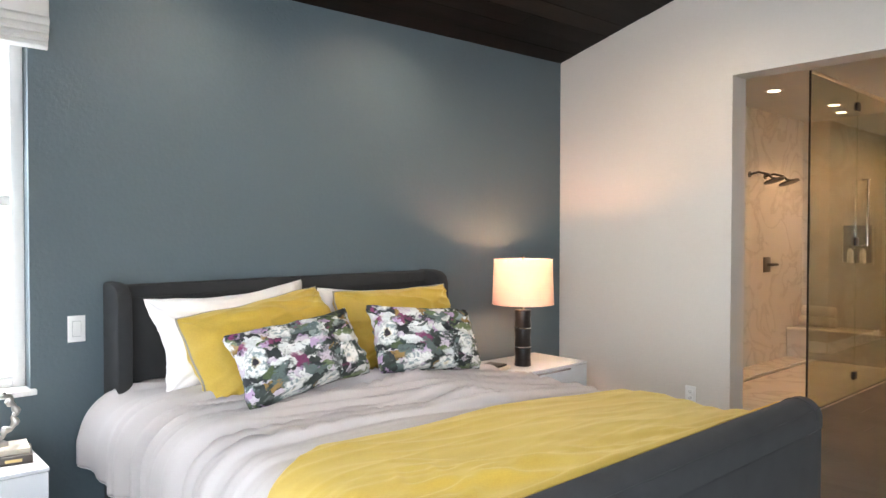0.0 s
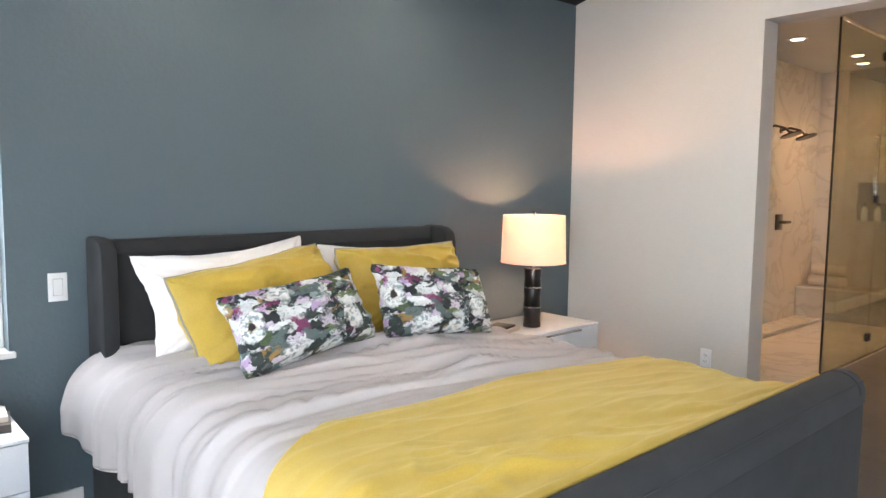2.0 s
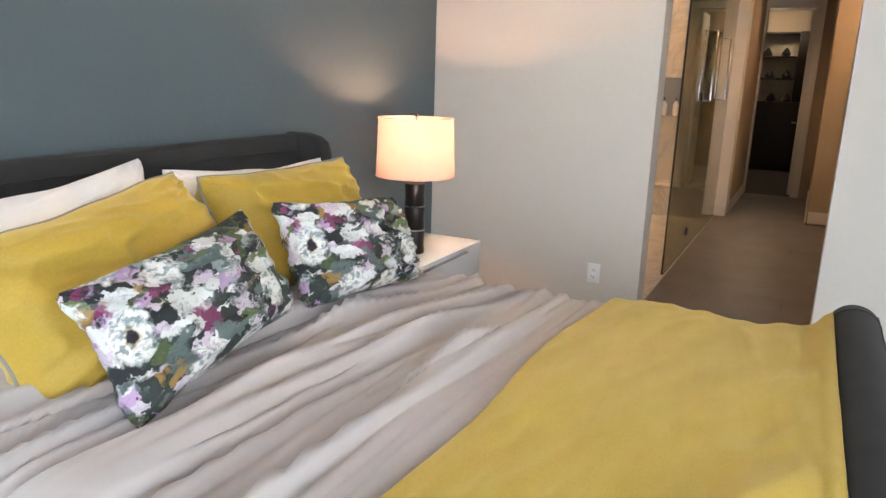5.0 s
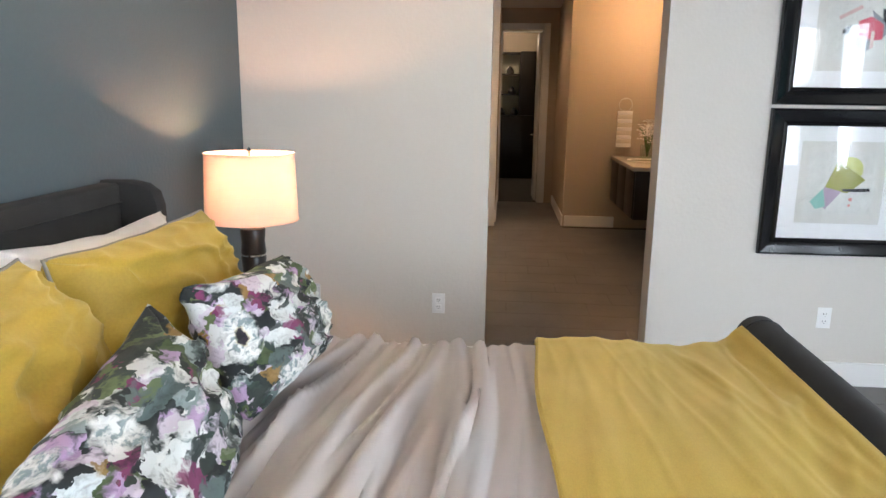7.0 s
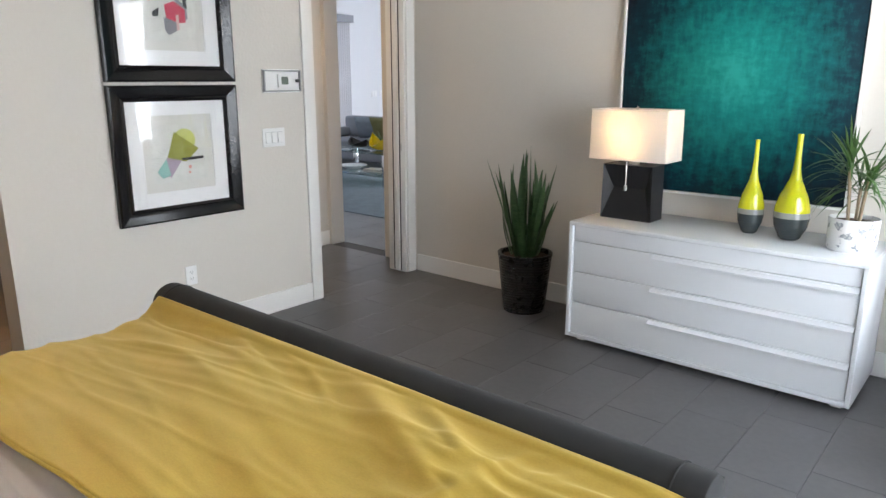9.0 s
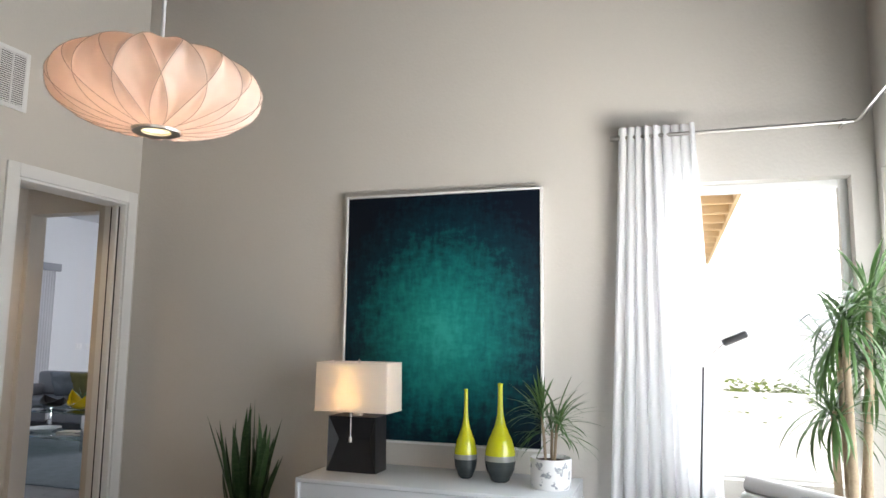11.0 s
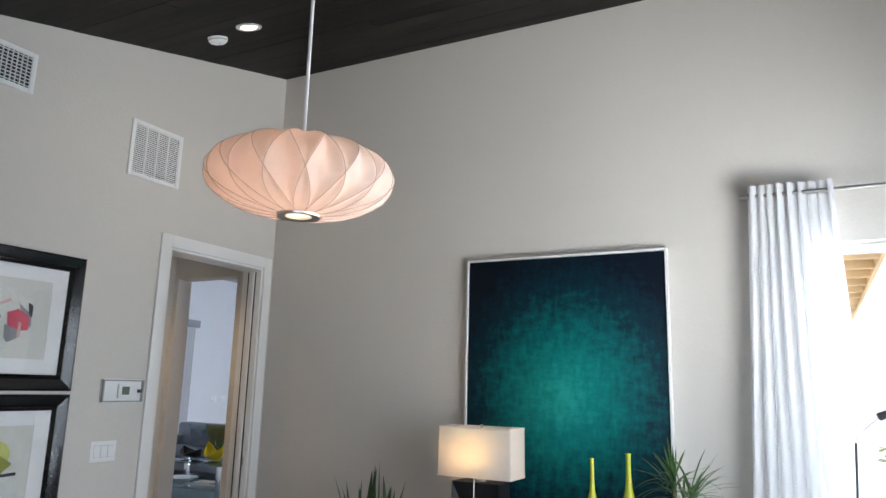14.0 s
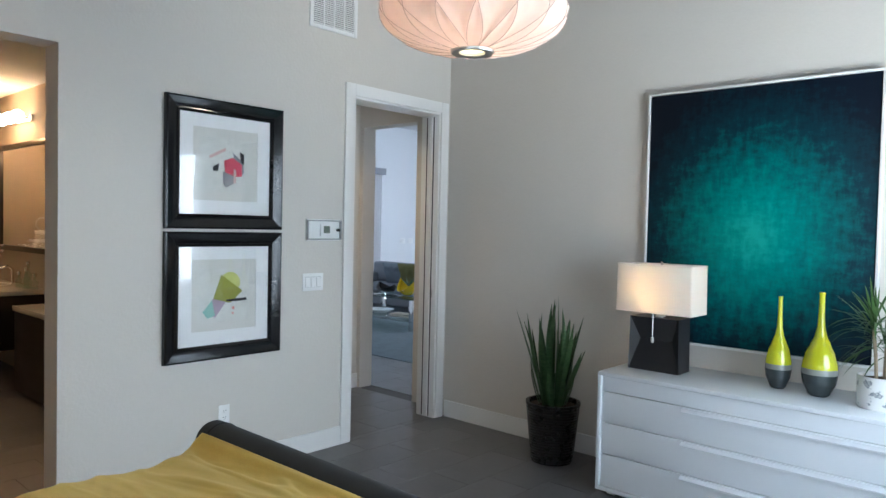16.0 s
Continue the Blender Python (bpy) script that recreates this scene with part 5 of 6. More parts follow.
for fam in (1, -1):
    for k in range(RIBS):
        pts = []
        for i in range(25):
            t = i / 24
            r, z = saucer(t)
            a = 2 * math.pi * (k - fam * TWIST * t) / RIBS
            pts.append(((r + 0.001) * math.cos(a), (r + 0.001) * math.sin(a), z))
        part("rib", tube(pts, 0.0010, 5), WIRE, skin)
r0, z0 = saucer(0)
part("lower_ring", lathe([(0.040, z0 - 0.004), (0.064, z0 - 0.006), (0.066, z0 + 0.004), (0.040, z0 + 0.004)], 40, (0, 0, 0), None, True), STEEL, pend, "brushed steel ring")
part("diffuser", lathe([(0, z0 + 0.004), (0.042, z0 + 0.004), (0.042, z0 + 0.006), (0, z0 + 0.006)], 32), glowing("pendant_diffuser", (1.0, 0.80, 0.42), 1.7), pend, "glowing bottom opening")
r1, z1 = saucer(1)
part("upper_cap", lathe([(0, z1 + 0.008), (0.05, z1 + 0.006), (0.066, z1 - 0.002), (0, z1 - 0.002)], 32), STEEL, pend)
TOPZ = roof(0.826, 1.557) - 2.075
part("cord", tube([(0, 0, z1), (0, 0, TOPZ + 0.01)], 0.006, 10), PLASTIC, pend, "white cord")
part("bulb", lathe([(0, 0.10), (0.03, 0.11), (0.04, 0.15), (0.02, 0.19), (0, 0.20)], 16), BULB_GLOW, pend, "lit bulb")
bulb("pendant_bulb", (1.557, 0.826, 2.075 + 0.15), 8.5, 0.05, (1.0, 0.60, 0.40))

# ---- ceiling fittings ----
TILT_C = math.degrees(math.atan(RISE))
def on_ceiling(x, y, drop=0.0):
    return Matrix.Translation((x, y, roof(y, x) - drop)) @ pose(0, 0, 0, -TILT_C)
for x, y in ((1.036, 2.917), (2.258, 2.912), (3.135, 2.130), (3.163, -0.495)):
    can = thing("recessed_downlight", on_ceiling(x, y, 0.0), "lit recessed downlight with white trim in dark boards", "downlight", "ceiling downlights")
    part("trim_ring", lathe([(0.048, 0.002), (0.052, -0.006), (0.076, -0.004), (0.079, 0.002)], 36, (0, 0, 0), None, True), PLASTIC, can)
    part("lens", lathe([(0, -0.001), (0.049, -0.001), (0.049, 0.001), (0, 0.001)], 28), CAN_GLOW, can, "glowing lens")
    downlight("downlight_beam", (x, y - 0.003, roof(y, x) - 0.02), 26 if y > 1 else 14, 150, 1.0)
smoke = thing("smoke_detector", on_ceiling(3.465, -0.533), "round white smoke detector on the dark boards", "smoke detector")
part("housing", lathe([(0, -0.034), (0.045, -0.034), (0.058, -0.022), (0.062, -0.010), (0.062, 0.0), (0, 0.0)], 32), PLASTIC, smoke)
part("vent_band", lathe([(0.0595, -0.020), (0.0605, -0.019), (0.0615, -0.014), (0.0605, -0.013)], 32, (0, 0, 0), None, True), GREY_PLASTIC, smoke)
# ---- plants ----
def blade(bm, root, lean, length, width, droop, turn, fold=0.25, steps=8, tip=0.06):
    """A strap leaf from root: lean from upright and turn in degrees, drooping along its length."""
    side = Vector((-math.sin(turn), math.cos(turn), 0))
    out = Vector((math.cos(turn), math.sin(turn), 0))
    p, ang = Vector(root), lean
    rows = []
    for k in range(steps + 1):
        f = k / steps
        w = width * (0.55 + 0.9 * f if f < 0.35 else 1.0) * (1.0 if f < 0.6 else max(tip, 1 - ((f - 0.6) / 0.4) ** 1.6))
        normal = Vector((0, 0, 1)) * math.sin(ang) * 1.0 - out * math.cos(ang)
        rows.append((bm.verts.new(p - side * w / 2 - normal * fold * w / 2), bm.verts.new(p), bm.verts.new(p + side * w / 2 - normal * fold * w / 2)))
        step = length / steps
        p = p + (out * math.sin(ang) + Vector((0, 0, 1)) * math.cos(ang)) * step
        ang += droop / steps
    for a, b in zip(rows, rows[1:]):
        bm.faces.new((a[0], a[1], b[1], b[0]))
        bm.faces.new((a[1], a[2], b[2], b[1]))


rng = random.Random(11)
snake = thing("snake_plant", (2.715, -1.47, 0), "tall snake plant in a ribbed black basket planter", "plant")
prof = [(0, 0), (0.135, 0), (0.138, 0.01)]
prof += [(0.138 + 0.037 * k / 60 + (0.004 if k % 3 == 1 else 0), 0.012 + 0.36 * k / 60) for k in range(61)]
prof += [(0.182, 0.380), (0.182, 0.397), (0.165, 0.397), (0.160, 0.35), (0, 0.35)]
part("planter", lathe(prof, 44), BASKET, snake, "ribbed black woven planter", 35)
part("soil", lathe([(0, 0.372), (0.08, 0.375), (0.160, 0.368)], 24), SOIL, snake, "brown bark mulch")
bm = bmesh.new()
for k in range(46):
    a, rr = rng.uniform(0, 6.28), rng.uniform(0.0, 0.085)
    length = rng.uniform(0.24, 0.76) * (1.0 - 1.5 * rr)
    turn = a + rng.uniform(-0.4, 0.4)
    blade(bm, (rr * math.cos(a), rr * math.sin(a), 0.36), rng.uniform(-0.04, 0.14) + rr * 3.2, length, rng.uniform(0.034, 0.054), rng.uniform(-0.55, 0.35), turn, rng.uniform(0.1, 0.6), 9, 0.02)
bmesh.ops.solidify(bm, geom=bm.faces[:], thickness=0.0025)
part("leaves", bm, SNAKE_LEAF, snake, "upright banded green leaves", 60)


def spiky(bm, centre, count, length, width, seed, low=0.2, high=2.3):
    r = random.Random(seed)
    for k in range(count):
        lean = low + (high - low) * (r.random() ** 0.8)
        root = (centre[0] + r.uniform(-0.012, 0.012), centre[1] + r.uniform(-0.012, 0.012), centre[2] + r.uniform(-0.06, 0.03) * length / 0.35)
        blade(bm, root, lean * 0.75, length * r.uniform(0.7, 1.12), width * r.uniform(0.8, 1.2), r.uniform(0.5, 1.5) * (0.4 + lean * 0.4), r.uniform(0, 6.283), 0.25, 7, 0.03)


small = thing("potted_dracaena", (0.83, -1.42, DT), "small spiky dracaena in a white speckled pot", "plant")
part("pot", lathe([(0, 0), (0.098, 0), (0.106, 0.01), (0.110, 0.15), (0.106, 0.156), (0.100, 0.15), (0.097, 0.12), (0, 0.12)], 36), SPECKLED, small, "white ceramic pot with dark speckles")
part("soil", lathe([(0, 0.138), (0.05, 0.142), (0.0985, 0.135)], 20), SOIL, small)
for k, (dx, dy, h) in enumerate(((-0.02, 0.0, 0.20), (0.025, 0.015, 0.26), (0.0, -0.03, 0.16))):
    part("cane", tube([(dx, dy, 0.13), (dx * 1.3, dy * 1.2, 0.13 + h * 0.5), (dx * 1.8, dy * 1.6, 0.13 + h)], 0.008, 8), CANE, small)
    bm = bmesh.new()
    spiky(bm, (dx * 1.8, dy * 1.6, 0.13 + h), 34, 0.27, 0.012, 30 + k)
    part("leaf_tuft", bm, LEAF, small, "arching narrow green leaves", 60)

tree = thing("dracaena_tree", (-0.59, -1.47, 0), "tall dracaena with several pale canes and drooping leaves", "plant")
part("planter", lathe([(0, 0), (0.12, 0), (0.15, 0.30), (0.152, 0.32), (0.138, 0.32), (0.13, 0.27), (0, 0.27)], 36), BASKET, tree, "round dark planter")
part("soil", lathe([(0, 0.292), (0.07, 0.296), (0.134, 0.288)], 20), SOIL, tree)
for k, (x0, y0, x1, y1, h) in enumerate(((0.0, 0.0, 0.03, 0.04, 1.46), (-0.04, 0.03, -0.10, 0.09, 1.70), (0.05, -0.03, 0.07, 0.06, 1.18), (0.0, 0.05, 0.02, 0.14, 1.62), (-0.03, -0.03, -0.12, -0.02, 1.38))):
    part("cane", tube([(x0, y0, 0.28), (x0 * 0.6 + x1 * 0.4, y0 * 0.5 + y1 * 0.5, 0.28 + (h - 0.28) * 0.5), (x1, y1, h)], [0.024, 0.021, 0.015], 10), CANE, tree, "pale ringed cane")
    bm = bmesh.new()
    spiky(bm, (x1, y1, h), 66, 0.36, 0.017, 50 + k, 0.25, 2.9)
    part("leaf_crown", bm, LEAF, tree, "drooping green strap leaves", 60)

# ---- curtain, rod and roman shade ----
rod = thing("curtain_rod", (0, 0, 0), "slim brushed steel curtain rod turning the corner", "curtain rod")
RZ = 2.655
part("rod", tube([(0.485, YS + 0.10, RZ), (-0.735, YS + 0.10, RZ), (-0.755, YS + 0.12, RZ), (-0.755, 1.55, RZ + 0.02)], 0.0105, 12), STEEL, rod)
part("end_cap", lathe([(0, 0), (0.015, 0), (0.015, 0.03), (0, 0.034)], 14), STEEL, rod).matrix_local = pose(0.48, YS + 0.10, RZ, 0, 90)
for x in (0.462, -0.69):
    part("bracket", tube([(x, YS, RZ - 0.005), (x, YS + 0.10, RZ - 0.005)], 0.007, 8), STEEL, rod)
    part("bracket_ring", lathe([(0.011, -0.01), (0.018, -0.01), (0.018, 0.01), (0.011, 0.01)], 20, (0, 0, 0), None, True), STEEL, rod).matrix_local = pose(x, YS + 0.10, RZ, 0, 90)
part("bracket", tube([(XW, 0.6, RZ + 0.01), (-0.755, 0.6, RZ + 0.01)], 0.007, 8), STEEL, rod)

curtain = thing("curtain", (0, 0, 0), "white sheer linen curtain gathered at one side of the window", "curtain")
def drape(u, v):
    spread = 0.40 + 0.12 * v
    x = 0.452 + 0.10 * v * (1 - u) - u * spread + (0.0)
    deep = 0.019 + 0.016 * v
    fold = math.sin(u * 2 * math.pi * 8.5 + 0.7 * math.sin(v * 2.3 + u * 5)) + 0.35 * math.sin(u * 41 + v * 1.7)
    bow = 0.02 * noise.noise(Vector((u * 3, v * 2.5, 1.5)))
    return Vector((x + 0.010 * math.cos(u * 52), YS + 0.095 + deep * fold + bow, 2.70 - 2.685 * v))
part("cloth", sheet(drape, 150, 40, 0.0), CURTAIN, curtain, "", 180)
part("heading", sheet(lambda u, v: drape(u, v * 0.035) + Vector((0, 0.004, 0.012)), 150, 3, 0.0), CURTAIN, curtain, "doubled heading tape", 180)

shade_r = thing("roman_shade", (0, 0, 0), "white roman shade drawn up above the window", "window shade")
part("head_rail", block(-0.70, 0.448, YN - 0.055, YN, 2.64, 2.69, 0.004), ROMAN, shade_r)
part("panel", block(-0.70, 0.448, YN - 0.052, YN - 0.040, 2.33, 2.645, 0.003), ROMAN, shade_r)
for k in range(4):
    z = 2.35 - 0.036 * k
    fold = [(YN - 0.045, z), (YN - 0.062 - 0.008 * k, z - 0.012), (YN - 0.066 - 0.009 * k, z - 0.032), (YN - 0.055 - 0.006 * k, z - 0.046), (YN - 0.036, z - 0.034), (YN - 0.034, z)]
    part("fold", prism(fold, "x", -0.70, 0.448 - 0.004 * k, None, 0.003), ROMAN, shade_r, "", 50)

# ---- floor lamp ----
fl = thing("floor_lamp", (0.115, -1.43, 0), "slim black metal reading lamp beside the curtain", "floor lamp")
part("base", lathe([(0, 0), (0.12, 0), (0.122, 0.008), (0.115, 0.016), (0.02, 0.022), (0, 0.022)], 32), BLACK_METAL, fl)
part("pole", tube([(0, 0, 0.02), (-0.03, 0, 0.72)], 0.011, 12), BLACK_METAL, fl)
part("upper_pole", tube([(-0.03, 0, 0.72), (-0.062, 0, 1.37)], 0.006, 10), BLACK_METAL, fl)
part("arm", tube([(-0.062, 0, 1.37), (-0.067, 0, 1.395), (-0.085, -0.004, 1.415), (-0.165, -0.01, 1.487)], 0.005, 10), STEEL, fl)
headm = bmesh.new()
box(headm, -0.062, 0.062, -0.03, 0.03, -0.018, 0.018, 0.008, 3)
hd = part("head", headm, BLACK_METAL, fl, "flat black lamp head")
hd.matrix_local = pose(-0.215, -0.012, 1.516, 0, 24, 0)

# ---- armchair: channelled white leather sling between walnut loop arms ----
chair = thing("armchair", pose(0.190, -0.748, 0, 0, 0, 41), "white channelled leather armchair with walnut loop arms", "armchair")
# local x to the front, y to its left
CWID = 0.325
def arm(side):
    y = side * (CWID + 0.012)
    h, t = 0.58, 0.020
    loop = bmesh.new()
    box(loop, -0.02, 0.02, y - t, y + t, 0.0, h, 0.004)
    box(loop, -0.70, -0.0205, y - t, y + t, h - 0.036, h, 0.004)
    box(loop, -0.70, -0.66, y - t, y + t, 0.0, h - 0.0365, 0.004)
    box(loop, -0.6595, -0.0205, y - t, y + t, 0.245, 0.281, 0.004)
    box(loop, -0.6595, -0.0205, y - t, y + t, 0.0, 0.032, 0.004)
    return part("arm_frame", loop, WALNUT, chair, "walnut loop arm and legs", 30)
arm(1), arm(-1)
for x in (-0.08, -0.60):
    part("cross_bar", block(x - 0.015, x + 0.015, -CWID, CWID, 0.25, 0.278, 0.003), WALNUT, chair, "walnut cross bar")
LEATHER = material("white_leather", (0.66, 0.64, 0.62), (0.60, 0.58, 0.56), rough=0.42, scale=6, fine=180, amount=0.6, bump=0.12, depth=0.001)
line = [(0.015, 0.395), (-0.08, 0.400), (-0.26, 0.355), (-0.42, 0.325), (-0.50, 0.345), (-0.555, 0.42), (-0.62, 0.58), (-0.69, 0.76), (-0.725, 0.85)]
def along(f):
    seg = [math.dist(a, b) for a, b in zip(line, line[1:])]
    d, k = f * sum(seg), 0
    while k < len(seg) - 1 and d > seg[k]:
        d -= seg[k]
        k += 1
    q = min(1.0, d / seg[k])
    a, b = Vector(line[k]), Vector(line[k + 1])
    return a + (b - a) * q, (b - a).normalized()
CH = 13
for k in range(CH):
    f0, f1 = k / CH, (k + 1) / CH
    (p0, _), (p1, _), (pm, way) = along(f0), along(f1), along((f0 + f1) / 2)
    n = Vector((-way.y, way.x)) * -1
    n = Vector((way.y, -way.x)) if way.x < 0 else n
    if n.y < 0 and abs(way.x) > abs(way.y):
        n = -n
    if abs(way.y) >= abs(way.x) and n.x < 0:
        n = -n
    half = (p1 - p0).length / 2
    ring = []
    for j in range(14):
        a = 2 * math.pi * j / 14
        c, s_ = math.cos(a), math.sin(a)
        q = pm + way * (half * 1.0 * math.copysign(abs(c) ** 0.7, c)) + n * (0.038 * math.copysign(abs(s_) ** 0.8, s_))
        ring.append((q.x, q.y))
    part("channel", prism(ring, "y", -CWID + 0.012, CWID - 0.012, None, 0.006), LEATHER, chair, "", 60)

rug = thing("shag_rug", (0, 0, 0), "white and grey patterned shag rug at the foot of the bed", "rug")
def pile(u, v):
    x, y = 1.25 + 1.75 * u, 0.05 + 1.13 * v
    return Vector((x, y, 0.016 + 0.012 * noise.noise(Vector((x * 28, y * 28, 0.3))) + 0.006 * noise.noise(Vector((x * 70, y * 70, 1.3)))))
part("rug_field", sheet(pile, 120, 80, -0.02), RUG_WHITE, rug, "", 180)
# ---- bathroom ----
glass_wall = thing("shower_screen", (0, 2.2, 0), "frameless greenish glass shower screen with hinged door", "shower screen")
for a, b in ((5.545, 6.605), (6.615, 7.70), (7.71, 8.585)):
    pane = part("glass_panel", block(a, b, -0.005, 0.005, 0.012, 2.70, 0.001), SHOWER_GLASS, glass_wall, "", None)
    pane.visible_shadow = False
part("edge_strip", block(5.535, 5.545, -0.007, 0.007, 0.008, 2.72), BLACK_METAL, glass_wall, "dark edge strip")
part("top_rail", block(5.545, 8.585, -0.012, 0.012, 2.70, 2.73, 0.002), STEEL, glass_wall)
part("bottom_strip", block(5.545, 8.585, -0.010, 0.010, 0.004, 0.012), BLACK_METAL, glass_wall)
for z in (0.17, 1.37, 2.57):
    part("hinge", block(6.57, 6.65, -0.014, 0.014, z - 0.035, z + 0.035, 0.003), BLACK_METAL, glass_wall, "dark metal hinge")
for x in (6.74, 7.83):
    part("pull_handle", tube([(x, -0.006, 1.33), (x, -0.055, 1.33), (x, -0.055, 1.93), (x, -0.006, 1.93)], 0.011, 10), CHROME, glass_wall, "tall chrome pull")

bench = thing("shower_bench", (8.15, 2.235, 0.006), "cream marble bench built along the shower wall", "bench")
part("front", block(0.02, 0.45, 0, 1.175, 0, 0.315), MARBLE, bench)
part("seat", block(0, 0.45, 0, 1.175, 0.315, 0.345, 0.004), MARBLE, bench)
niche = thing("shower_niche", (8.594, 2.655, 1.115), "recessed grey stone niche in the shower wall", "niche")
part("niche_back", block(-0.004, 0.004, 0, 0.30, 0, 0.425), GREY_ROOF, niche)
for a in ((0, 0.30, -0.02, 0), (0, 0.30, 0.425, 0.445), (-0.02, 0, -0.02, 0.445), (0.30, 0.32, -0.02, 0.445)):
    part("niche_rim", block(-0.03, 0.004, *a, 0.002), MARBLE, niche)
for y in (2.74, 2.87):
    bottle = thing("pump_bottle", (8.555, y, 1.1152), "white pump bottle standing in the shower niche", "bottle", "niche bottles")
    part("bottle", lathe([(0, 0), (0.030, 0), (0.033, 0.01), (0.033, 0.13), (0.012, 0.155), (0.012, 0.165), (0, 0.165)], 18), PLASTIC, bottle)
    part("pump", tube([(0, 0, 0.165), (0, 0, 0.20), (-0.03, 0, 0.20)], 0.006, 8), BLACK_METAL, bottle)
for k in range(2):
    towel = thing("rolled_towel", (8.42, 3.165, 0.352 + 0.122 * k), "cream terry towel rolled on the marble bench", "towel", "rolled towels")
    coil = [(0.062 * (1 - 0.0) * math.cos(a) + 0.0, 0.062 + 0.062 * math.sin(a)) for a in (2 * math.pi * q / 24 for q in range(24))]
    part("roll", prism(coil, "y", -0.20, 0.20 - 0.03 * k, None, 0.02), TOWEL, towel, "", 60)
for x in (7.54, 7.16):
    shower = thing("wall_shower", (x, YN, 2.080), "dark brushed nickel shower head on a wall arm", "shower head", "pair of shower heads")
    part("flange", lathe([(0, 0), (0.034, 0), (0.034, 0.010), (0, 0.010)], 20), NICKEL, shower).matrix_local = pose(0, 0, 0, 90)
    part("arm", tube([(0, 0, 0), (0, -0.10, 0.02), (0, -0.20, -0.01), (0, -0.24, -0.05)], 0.013, 10), NICKEL, shower)
    part("head", lathe([(0, 0.035), (0.02, 0.03), (0.03, 0.012), (0.105, 0.0), (0.105, -0.014), (0, -0.016)], 28), NICKEL, shower, "round flat spray head").matrix_local = pose(0, -0.26, -0.075, -18)
valve = thing("shower_valve", (7.60, YN, 1.097), "square dark nickel shower valve with lever", "valve")
part("plate", block(-0.085, 0.085, -0.014, 0, -0.085, 0.085, 0.005), NICKEL, valve)
part("lever", tube([(0, -0.012, 0), (0, -0.07, 0), (0.12, -0.075, 0)], 0.016, 10), NICKEL, valve)
drain = thing("linear_drain", (5.2, 3.11, 0.0062), "long steel linear drain in the shower floor", "drain")
part("grate", block(0, 3.1, -0.035, 0.035, 0, 0.004, 0.001), STEEL, drain)

vanity = thing("vanity", (7.25, 0.135, 0), "floating espresso vanity with pale stone top", "vanity")
part("cabinet", block(0.0, 1.46, 0, 0.53, 0.34, 0.83, 0.003), DARK_WOOD, vanity)
for a, b in ((0.01, 0.48), (0.49, 0.97), (0.98, 1.45)):
    part("drawer", block(a, b, 0.531, 0.548, 0.35, 0.82, 0.003), DARK_WOOD, vanity)
part("stone_top", block(-0.012, 1.466, 0.0, 0.562, 0.831, 0.872, 0.003), STONE_TOP, vanity, "pale stone top")
part("basin", lathe([(0.19, 0.874), (0.205, 0.880), (0.20, 0.875)], 32, (0.8, 0.28, 0)), PLASTIC, vanity)
part("tap", tube([(0.8, 0.06, 0.872), (0.8, 0.06, 1.02), (0.8, 0.10, 1.05), (0.8, 0.18, 1.03)], 0.012, 10), CHROME, vanity, "chrome tap")
low_van = thing("makeup_counter", (5.75, 0.135, 0), "dark lower cabinet with pale stone top", "cabinet")
part("cabinet", block(0, 1.3, 0, 0.33, 0.02, 0.72, 0.003), DARK_WOOD, low_van)
part("stone_top", block(-0.01, 1.31, 0, 0.345, 0.721, 0.765, 0.003), STONE_TOP, low_van)
mirror_ = thing("wall_mirror", (5.9, 0.132, 1.20), "wide mirror in a dark wooden frame above the vanity", "mirror")
part("mirror_glass", block(0.05, 2.68, 0.006, 0.012, 0.05, 1.03), MIRROR, mirror_, "", None)
for a in ((0, 0.05, 0, 1.08), (2.68, 2.73, 0, 1.08), (0.05, 2.68, 0, 0.05), (0.05, 2.68, 1.03, 1.08)):
    part("frame", block(a[0], a[1], 0, 0.03, a[2], a[3], 0.003), DARK_WOOD, mirror_)
sconce = thing("vanity_light", (7.95, 0.132, 2.50), "chrome bar with three lit glass globes", "wall light")
part("bar", block(-0.32, 0.32, 0, 0.03, -0.03, 0.03, 0.005), CHROME, sconce)
for x in (-0.24, 0, 0.24):
    part("arm", tube([(x, 0.03, 0), (x, 0.09, 0)], 0.01, 8), CHROME, sconce)
    part("globe", lathe([(0, -0.06)] + [(0.06 * math.sin(a), -0.06 * math.cos(a)) for a in (math.pi * k / 10 for k in range(1, 10))] + [(0, 0.06)], 20, (x, 0.12, 0.01)), CAN_GLOW, sconce, "lit glass globe", 60)
bulb("vanity_bulbs", (7.95, 0.42, 2.46), 23, 0.12, (1.0, 0.52, 0.22))
for x, y in ((6.49, 2.88), (7.69, 2.76), (8.21, 2.87), (6.2, 1.3), (9.6, 1.65)):
    can = thing("recessed_downlight", (x, y, CB), "lit recessed downlight with white trim in white ceiling", "downlight", "bathroom downlights")
    part("trim_ring", lathe([(0.055, 0.0), (0.058, -0.006), (0.085, -0.004), (0.088, 0.0)], 30, (0, 0, 0), None, True), PLASTIC, can)
    part("lens", lathe([(0, -0.002), (0.056, -0.002), (0.056, 0.0), (0, 0.0)], 24), CAN_GLOW, can, "glowing lens")
for x, y, w in ((6.49, 2.88, 38), (7.69, 2.76, 30), (8.21, 2.87, 14), (6.2, 1.3, 5), (9.6, 1.65, 18)):
    downlight("bath_beam", (x, y, CB - 0.02), w, 120, 0.8, (1.0, 0.56, 0.28))
tring = thing("towel_ring", (8.718, 0.575, 1.52), "chrome towel ring with a hanging striped towel", "towel ring")
